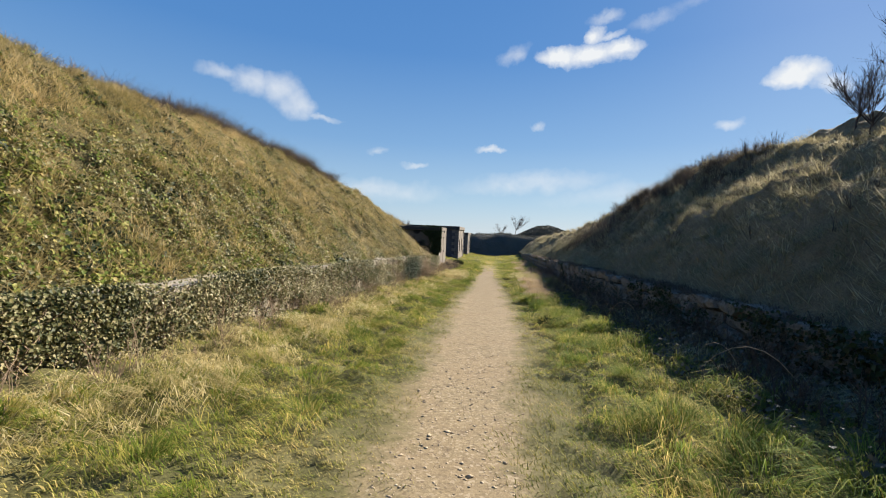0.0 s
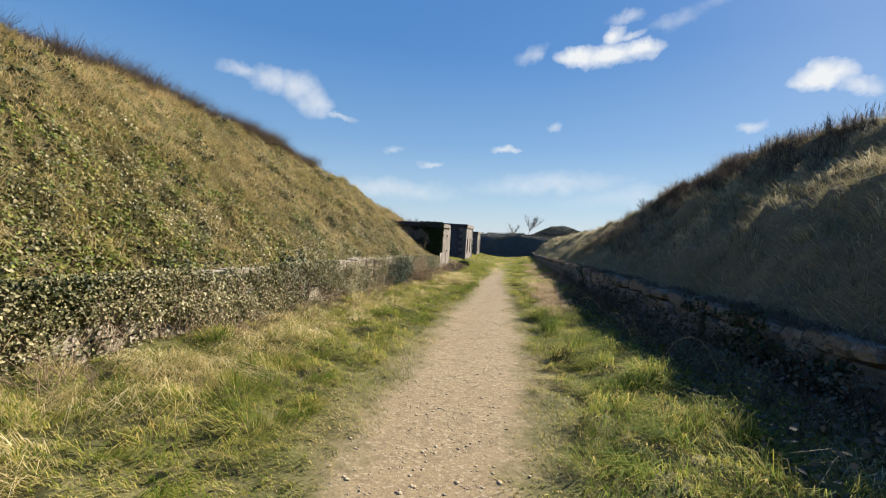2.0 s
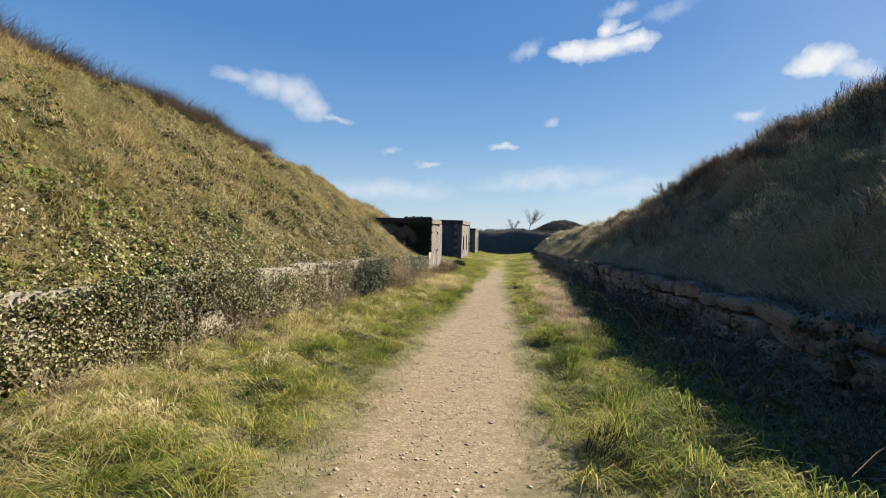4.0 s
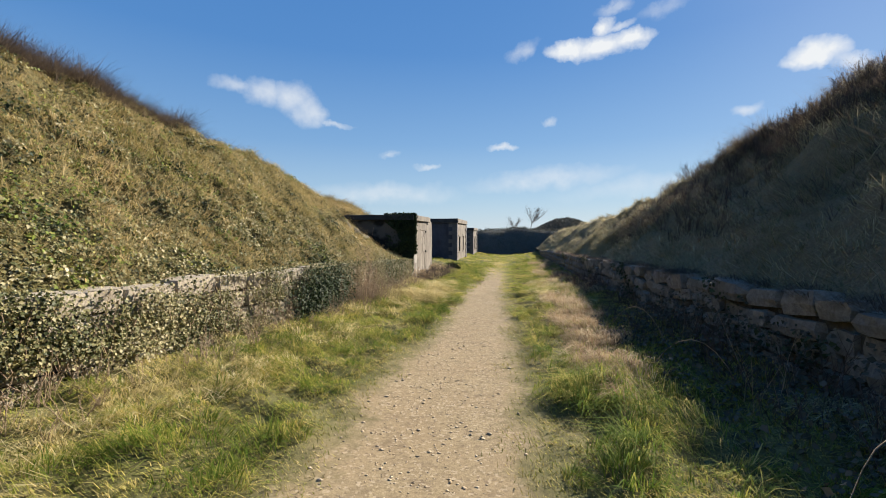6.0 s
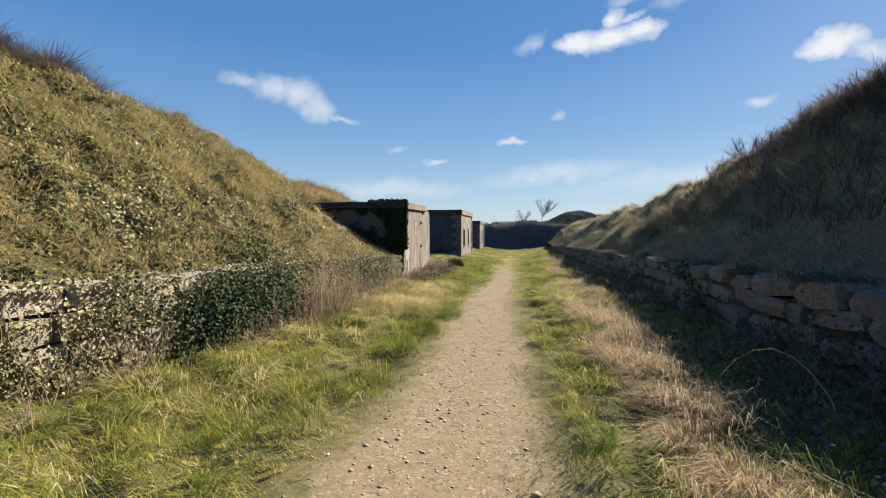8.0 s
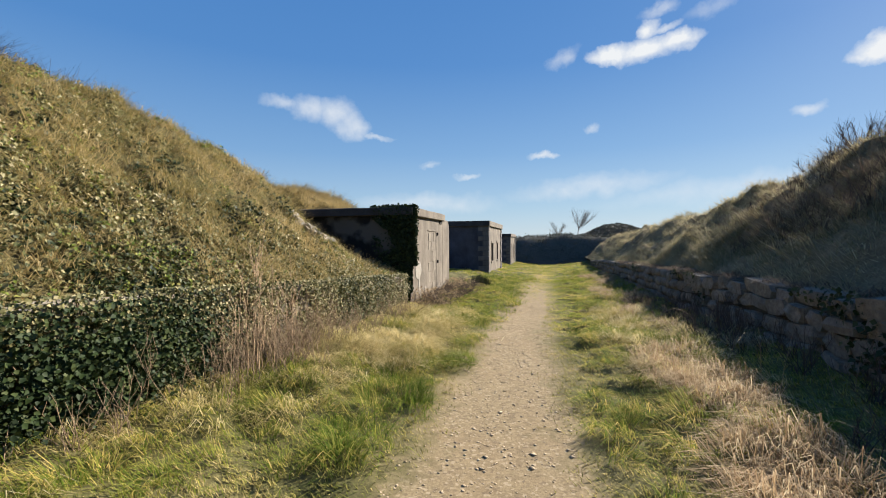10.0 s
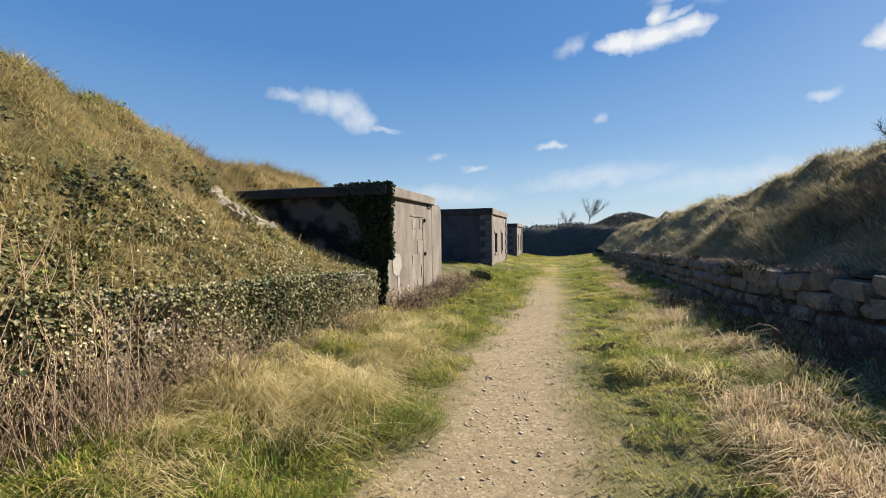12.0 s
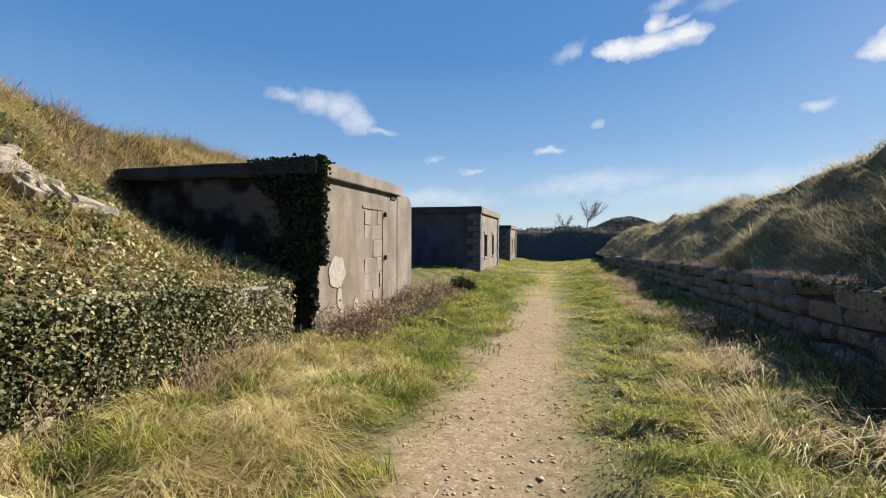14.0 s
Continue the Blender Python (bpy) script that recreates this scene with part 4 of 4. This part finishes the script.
stuff("ivy_stems", rods(lines), M_TWIG, "bare grey-brown ivy stems over the wall", "ivy")
# leaves over the shaded wall, with the shade put into their dark colour
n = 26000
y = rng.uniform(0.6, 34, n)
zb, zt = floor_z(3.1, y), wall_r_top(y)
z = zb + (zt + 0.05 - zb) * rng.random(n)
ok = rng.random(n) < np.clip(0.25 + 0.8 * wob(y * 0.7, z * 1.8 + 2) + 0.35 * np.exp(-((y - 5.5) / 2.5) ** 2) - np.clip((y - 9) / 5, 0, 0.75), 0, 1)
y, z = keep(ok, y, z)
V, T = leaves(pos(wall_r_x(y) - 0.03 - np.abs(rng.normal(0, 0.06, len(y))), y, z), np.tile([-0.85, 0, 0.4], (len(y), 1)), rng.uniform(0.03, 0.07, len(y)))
stuff("ivy", raw_mesh("ivy", V, tris=T), M_IVY_D, "ivy over the shaded wall, its leaves coloured dark for shade", "ivy")
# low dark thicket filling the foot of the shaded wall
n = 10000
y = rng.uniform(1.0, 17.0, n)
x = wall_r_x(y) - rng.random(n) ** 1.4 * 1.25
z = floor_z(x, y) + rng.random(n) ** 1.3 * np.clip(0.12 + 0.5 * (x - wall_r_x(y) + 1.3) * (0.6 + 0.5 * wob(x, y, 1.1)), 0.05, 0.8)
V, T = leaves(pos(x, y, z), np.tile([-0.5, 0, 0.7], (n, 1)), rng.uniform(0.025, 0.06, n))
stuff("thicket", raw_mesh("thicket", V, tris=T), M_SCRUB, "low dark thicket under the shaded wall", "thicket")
# dark bush bulging from the wall
n = 8000
bx, by, bz = np.abs(rng.normal(0, 0.12, n)), rng.normal(0, 0.6, n), np.minimum(rng.normal(-0.1, 0.26, n), 0.5)
V, T = leaves(pos(-3.29 + bx, 16.75 + by, -0.05 + bz), np.tile([0.8, -0.2, 0.4], (n, 1)), rng.uniform(0.024, 0.05, n))
stuff("ivy_bush", raw_mesh("ivy_bush", V, tris=T), M_IVY_G, "dark glossy ivy bush bulging from the wall", "bush")
# ivy over the blockhouse corner
n = 9000
u, w = rng.random(n) ** 1.25, rng.random(n)
x = -3.22 - u * (0.8 + 0.25 * np.sin(w * 9) + 0.15 * np.sin(w * 27))
z = 1.83 - w * (2.1 - 0.9 * u + 0.25 * np.sin(u * 11))
ok = rng.random(n) < np.clip(1.6 - u - w * 0.6, 0, 1)
x, z = keep(ok, x, z)
m = len(x)
y = 24.24 - np.abs(rng.normal(0, 0.045, m))
x1, z1 = -3.2 + np.abs(rng.normal(0, 0.04, 1800)), 1.85 - rng.random(1800) ** 1.5 * 1.5
y1 = 24.2 + np.abs(rng.normal(0, 0.07, 1800))
x2, y2 = -3.2 - rng.random(800) ** 1.6 * 1.15, 24.22 + np.abs(rng.normal(0, 0.16, 800))
z2 = 1.8 + np.abs(rng.normal(0, 0.03, 800)) + 0.06 * np.clip(wob(x2 * 3, y2), 0, 1)
V, T = leaves(pos(np.concatenate([x, x1, x2]), np.concatenate([y, y1, y2]), np.concatenate([z, z1, z2])), np.tile([0.15, -0.8, 0.35], (m + 2600, 1)), rng.uniform(0.035, 0.075, m + 2600))
stuff("ivy", raw_mesh("ivy", V, tris=T), M_IVY_D, "dark ivy hanging over the blockhouse corner", "ivy")


def scrub_twigs(name, n, wall_x, sign, zf, y0, y1, d0, d1, h0, h1, stems, mat, label, r=0.007, sp=0.5, seed=1, twigs=3):
    rand = random.Random(seed)
    lines = []
    for _ in range(n):
        yy, dd = rand.uniform(y0, y1), rand.uniform(d0, d1)
        xx = float(wall_x(yy)) + sign * (0.28 + dd)
        lines += shrub_lines((xx, yy, float(zf(np.float64(xx), np.float64(yy))) - 0.03), rand.uniform(h0, h1), stems, rand, sp, twigs, r)
    stuff(name, rods(lines), mat, label, "scrub")


bank_cover("crest_scrub", 60000, wall_l_x, -1, bank_l_z, 8, 20.5, 3.7, 5.8, 0.35, 0.65, 0.008, M_BROWN, "low bare brown scrub along the bank crest", lambda x, y, d: np.clip((d - 3.7 - 0.25 * wob(y, x)) * 1.5, 0, 1) * np.clip((y - 7.5) / 2, 0, 1))
bank_cover("crest_scrub", 26000, wall_l_x, -1, bank_l_z, 14.0, 19.0, 3.1, 5.0, 0.3, 0.55, 0.008, M_BROWN, "dense bare brown scrub along the bank crest", lambda x, y, d: np.clip((d - 3.0 - 0.3 * wob(y, x)) * 1.5, 0, 1) * np.clip((19 - y) / 1.5, 0, 1))
bank_cover("crest_scrub", 25000, wall_l_x, -1, bank_l_z, 0.5, 9, 3.9, 5.8, 0.12, 0.28, 0.008, M_BROWN, "low bare brown scrub along the bank crest")
bank_cover("bank_scrub_stems", 30000, wall_r_x, 1, bank_r_z, 12.5, 26.5, 0.8, 4.5, 0.2, 0.5, 0.008, M_BROWN, "bare dark scrub stems on the shaded bank", lambda x, y, d: np.clip(0.7 + 0.5 * wob(x, y, 0.7) - np.abs(y - 21.5) / 9, 0, 1))
bank_cover("crest_scrub", 22000, wall_r_x, 1, bank_r_z, 14, 26, 3.0, 5.0, 0.2, 0.45, 0.008, M_BROWN, "dense bare brown scrub along the bank crest", lambda x, y, d: np.clip(0.75 + 0.4 * wob(y, x), 0, 1))
bank_cover("bank_grass", 26000, wall_l_x, -1, bank_l_z, 24.2, 28.4, 2.4, 7.0, 0.1, 0.28, 0.01, M_THATCH, "dry grass heaped behind the blockhouse roof")
bank_cover("crest_scrub", 14000, wall_l_x, -1, bank_l_z, 23.2, 28.0, 2.3, 6.0, 0.1, 0.3, 0.008, M_BROWN, "bare brown scrub above the blockhouse roof", lambda x, y, d: np.clip(0.6 + 0.6 * wob(x, y), 0, 1))
scrub_twigs("bank_scrub", 250, wall_l_x, -1, bank_l_z, 1.0, 19.5, 3.9, 5.4, 0.2, 0.42, 5, M_TWIG, "low bare brown scrub along the bank crest", 0.006, 0.7, 2)
scrub_twigs("bank_scrub", 520, wall_r_x, 1, bank_r_z, 13.5, 25.5, 2.9, 5.0, 0.28, 0.55, 6, M_TWIG_D, "leafless dark scrub along the bank crest", 0.006, 0.4, 3)
scrub_twigs("bank_scrub", 180, wall_r_x, 1, bank_r_z, 17, 26, 0.6, 4.2, 0.25, 0.6, 6, M_TWIG_D, "leafless dark scrub on the shaded bank", 0.007, 0.6, 4)
scrub_twigs("bank_scrub", 120, wall_r_x, 1, bank_r_z, 2, 16, 0.6, 3.6, 0.15, 0.35, 5, M_TWIG_D, "low dark stems on the shaded bank", 0.005, 0.8, 9)
scrub_twigs("bank_scrub", 60, wall_l_x, -1, bank_l_z, 22.5, 24.3, 2.4, 4.6, 0.2, 0.45, 6, M_TWIG, "bare stems above the blockhouse roof", 0.006, 0.9, 6)


def verge_twigs(name, spots, h0, h1, stems, mat, label, category, r=0.005, sp=0.5, seed=1, twigs=4, bend=0.25):
    rand = random.Random(seed)
    lines = []
    for xx, yy in spots(rand):
        lines += shrub_lines((xx, yy, float(floor_z(xx, yy)) - 0.02), rand.uniform(h0, h1), stems, rand, sp, twigs, r, bend)
    stuff(name, rods(lines), mat, label, category)


verge_twigs("brambles", lambda q: [(float(wall_l_x(b)) + q.uniform(0.05, 0.75), b) for b in [q.uniform(1, 23.5) for _ in range(150)]], 0.15, 0.55, 7, M_TWIG, "tangled bare brambles at the wall foot", "bramble", 0.0045, 1.0, 5)
verge_twigs("brambles", lambda q: [(-3.2 + 0.9 * q.random() ** 1.5, q.uniform(24.2, 30.0)) for _ in range(130)], 0.18, 0.5, 7, M_TWIG_D, "tangled brown brambles before the blockhouse", "bramble", 0.0045, 1.5, 6, 5, 0.5)
n = 5000
y = rng.uniform(24.0, 30.0, n)
x = -3.2 + rng.random(n) ** 1.6 * 1.0
z = floor_z(x, y) + rng.random(n) * (0.12 + 0.3 * np.clip(0.6 + 0.6 * wob(x, y, 1.4), 0, 1)) * np.clip(1.2 - (x + 3.2), 0.1, 1)
V, T = leaves(pos(x, y, z), np.tile([0.5, -0.2, 0.6], (n, 1)), rng.uniform(0.02, 0.045, n))
stuff("bramble_leaves", raw_mesh("bramble_leaves", V, tris=T), M_RUST, "withered leaves among the brambles by the blockhouse", "bramble")
verge_twigs("brambles", lambda q: [(float(wall_r_x(b)) - q.uniform(0.05, 0.9), b) for b in [q.uniform(1, 26) for _ in range(260)]], 0.25, 0.65, 6, M_TWIG_D, "dark bare brambles under the shaded wall", "bramble", 0.0045, 1.1, 7)
verge_twigs("dead_stalks", lambda q: [(float(wall_r_x(b)) - q.uniform(0.3, 1.2), b) for b in [q.uniform(9, 24) for _ in range(26)]], 0.5, 0.9, 2, M_CANE, "pale arching dead stalks by the wall", "stalk", 0.003, 0.9, 8, 1, 0.12)
# the clump of bare canes by the wall
rand = random.Random(31)
lines = []
for _ in range(26):
    lines += shrub_lines((rand.gauss(-3.02, 0.14), rand.gauss(18.15, 0.32), -0.5), rand.uniform(0.8, 1.5), 1, rand, 0.16, 8, 0.0055, 0.06)
tagged(link("cane_shrub", rods(lines), M_CANE), "clump of tall bare brown canes against the wall", "shrub")
lines = []
for _ in range(110):
    lines += shrub_lines((rand.gauss(-2.95, 0.22), rand.gauss(18.7, 0.75), -0.5), rand.uniform(0.3, 0.85), 3, rand, 0.8, 5, 0.004, 0.25)
stuff("brambles", rods(lines), M_TWIG, "tangled brown stems around the canes", "bramble")
# pale bramble canes arching out of the thicket under the shaded wall
for cx, cy, reach, up, lean in ((2.95, 4.3, -0.85, 0.46, 0.25), (2.85, 5.2, -0.6, 0.38, -0.1), (2.7, 8.0, -0.55, 0.5, 0.3), (2.6, 11.4, -0.6, 0.4, -0.35), (2.55, 13.2, -0.7, 0.45, 0.2), (2.5, 15.0, -0.6, 0.5, 0.5), (2.4, 21.6, -0.8, 0.42, -0.4)):
    cz = float(floor_z(cx, cy))
    arc = [(cx + reach * f, cy + lean * f, cz - 0.03 + up * math.sin(math.pi * min(f * 0.92, 1.0)) ** 0.7) for f in (0, 0.12, 0.26, 0.4, 0.55, 0.7, 0.85, 1.0)]
    tagged(link("bramble_cane", rods([(arc, 0.007, 0.003)]), M_CANE), "pale dry bramble cane arching from dark thicket", "bramble", "arching canes")
# loose straw stalks dropped on the path
for k, (a, b) in enumerate((((-1.28, 19.3), (-0.98, 19.42)), ((-0.62, 20.85), (-0.6, 21.12)))):
    za, zb2 = float(all_floor(np.float64(a[0]), np.float64(a[1]))) + 0.06, float(all_floor(np.float64(b[0]), np.float64(b[1]))) + 0.08
    tagged(link("straw_stalk", rods([([(a[0], a[1], za), ((a[0] + b[0]) / 2, (a[1] + b[1]) / 2, (za + zb2) / 2 + 0.01), (b[0], b[1], zb2)], 0.006, 0.004)]), M_STRAW_STALK), "dry yellow straw stalk lying by the path", "stalk", "loose stalks")

# ---- pebbles on the path ----
n = 9000
x, y = -0.3 + rng.normal(0, 0.45, n), rng.uniform(0.8, 27, n)
x, y = keep(path_off(x, y) < 0.1, x, y)
n = len(x)
s = np.clip(rng.lognormal(-4.85, 0.5, n), 0.005, 0.028)
octa = np.array([[1, 0, 0], [0, 1, 0], [-1, 0, 0], [0, -1, 0], [0, 0, 0.28], [0, 0, -0.4]])
V = octa[None] * s[:, None, None] * rng.uniform(0.6, 1.4, (n, 6, 1)) + rng.normal(0, 0.12, (n, 6, 3)) * s[:, None, None] + pos(x, y, all_floor(x, y) + s * 0.08)[:, None]
ft = np.array([[0, 1, 4], [1, 2, 4], [2, 3, 4], [3, 0, 4], [1, 0, 5], [2, 1, 5], [3, 2, 5], [0, 3, 5]])
stuff("gravel", raw_mesh("gravel", V, tris=((np.arange(n) * 6)[:, None, None] + ft[None]).reshape(-1, 3)), M_PEBBLE, "loose gravel stones on the footpath", "gravel")


# ---- rocks and walls of stone ----
def stone_mesh(seed, rough=0.07, round_k=0.32):
    bm = bmesh.new()
    bmesh.ops.create_cube(bm, size=1.0)
    bmesh.ops.subdivide_edges(bm, edges=bm.edges[:], cuts=1, use_grid_fill=True)
    for v in bm.verts:
        k = sum(abs(c) > 0.4 for c in v.co)
        if k >= 2:
            v.co *= 1 - round_k * (0.16 if k == 2 else 0.3)
        v.co += noise.noise_vector(v.co * 1.7 + Vector((seed * 3.1, seed, 0))) * rough
    me = bpy.data.meshes.new("stone")
    bm.to_mesh(me)
    bm.free()
    return me


rand = random.Random(9)
for k in range(26):
    f = k / 25
    me = stone_mesh(100 + k, 0.13, 0.7)
    rx = -4.3 - 0.62 * f ** 1.3 + rand.uniform(-0.1, 0.1)
    ry = 22.15 - 0.5 * math.sin(f * 2.2) + rand.uniform(-0.13, 0.13)
    ob = link("rock", me, M_ROCK)
    ob.location = (rx, ry, float(bank_l_z(np.float64(rx), np.float64(ry))) + 0.03)
    ob.scale = (rand.uniform(0.12, 0.2), rand.uniform(0.14, 0.32), rand.uniform(0.06, 0.11))
    ob.rotation_euler = (rand.uniform(-0.25, 0.25), 0.7 + rand.uniform(-0.25, 0.25), rand.uniform(-0.5, 0.5))
    tagged(ob, "pale limestone boulder set in the bank", "rock", "rocks on the bank")


def core(name, wall_x, sign, top, y0, y1, label):
    ys = spread(y0, y1, 0.4)
    V, Q = [], []
    for yy in ys:
        f, b = float(wall_x(yy)) + sign * 0.07, float(wall_x(yy)) + sign * 0.42
        zt, zb = float(top(yy)) - 0.05, float(floor_z(wall_x(yy), yy)) - 0.3
        V += [(f, yy, zb), (f, yy, zt), (b, yy, zt), (b, yy, zb)]
    for i in range(len(ys) - 1):
        a = i * 4
        for j in range(4):
            Q.append((a + j, a + (j + 1) % 4, a + 4 + (j + 1) % 4, a + 4 + j))
    e = (len(ys) - 1) * 4
    Q += [(0, 3, 2, 1), (e, e + 1, e + 2, e + 3)]
    return tagged(link(name, raw_mesh(name, V, Q), M_JOINT), label, "wall", kind="structure")


def stone_wall(name, wall_x, sign, top, y0, y1, courses, l0, l1, mat, label, seed, y_far=None, wild=0.0):
    root = core(name, wall_x, sign, top, y0, y_far or y1, label)
    rand = random.Random(seed)
    kinds = [stone_mesh(seed * 10 + k, 0.07 + 0.1 * wild, 0.32 + 0.4 * wild) for k in range(8)]
    for me in kinds:
        me.materials.append(mat)
    far = []
    for c in range(courses):
        yy = y0 - rand.uniform(0, 0.4)
        while yy < (y_far or y1):
            ln = min(rand.uniform(l0, l1), (y_far or y1) + 0.02 - yy) * (1.2 if c == courses - 1 else 1.0)
            if ln < 0.1:
                break
            ym = yy + ln / 2
            zb, zt = float(floor_z(wall_x(ym), ym)) - 0.1, float(top(ym))
            h = (zt - zb) / courses
            sl = (float(top(ym + 0.5)) - float(top(ym - 0.5)))
            m = (Matrix.Translation((float(wall_x(ym)) + sign * (0.15 + rand.uniform(-0.035, 0.03) * (1 + wild)), ym, zb + h * (c + 0.5) + rand.uniform(-0.012, 0.012) + wild * rand.uniform(-0.07, 0.07) + (rand.uniform(-0.03, 0.02) if c == courses - 1 else 0)))
                 @ Euler((sl + rand.uniform(-0.05, 0.05) * (1 + 3 * wild), rand.uniform(-0.05, 0.05), rand.uniform(-0.05, 0.05) * (1 + wild))).to_matrix().to_4x4() @ Matrix.Diagonal((0.34, ln - 0.014, h * rand.uniform(0.9, 1.02) * (1 + wild * rand.uniform(-0.3, 0.35)), 1)))
            me = rand.choice(kinds)
            if ym < y1:
                ob = new("stone", me)
                ob.parent = root
                ob.matrix_basis = m
            else:
                far.append((me, m))
            yy += ln
    if far:
        V, Q, k = [], [], 0
        for me, m in far:
            V += [tuple(m @ v.co) for v in me.vertices]
            Q += [tuple(i + k for i in p.vertices) for p in me.polygons]
            k += len(me.vertices)
        tagged(link("far_stones", raw_mesh("far_stones", V, Q), mat, root), kind="stuff")


stone_wall("wall_west", wall_l_x, -1, wall_l_top, 0.2, 23.4, 4, 0.28, 0.7, M_STONE_L, "low limestone retaining wall half hidden by ivy", 3)
stone_wall("wall_east", wall_r_x, 1, wall_r_top, 0.5, 25.0, 4, 0.22, 0.75, M_STONE_R, "drystone retaining wall of weathered limestone, coloured darker for its shade", 5, 47, 0.5)
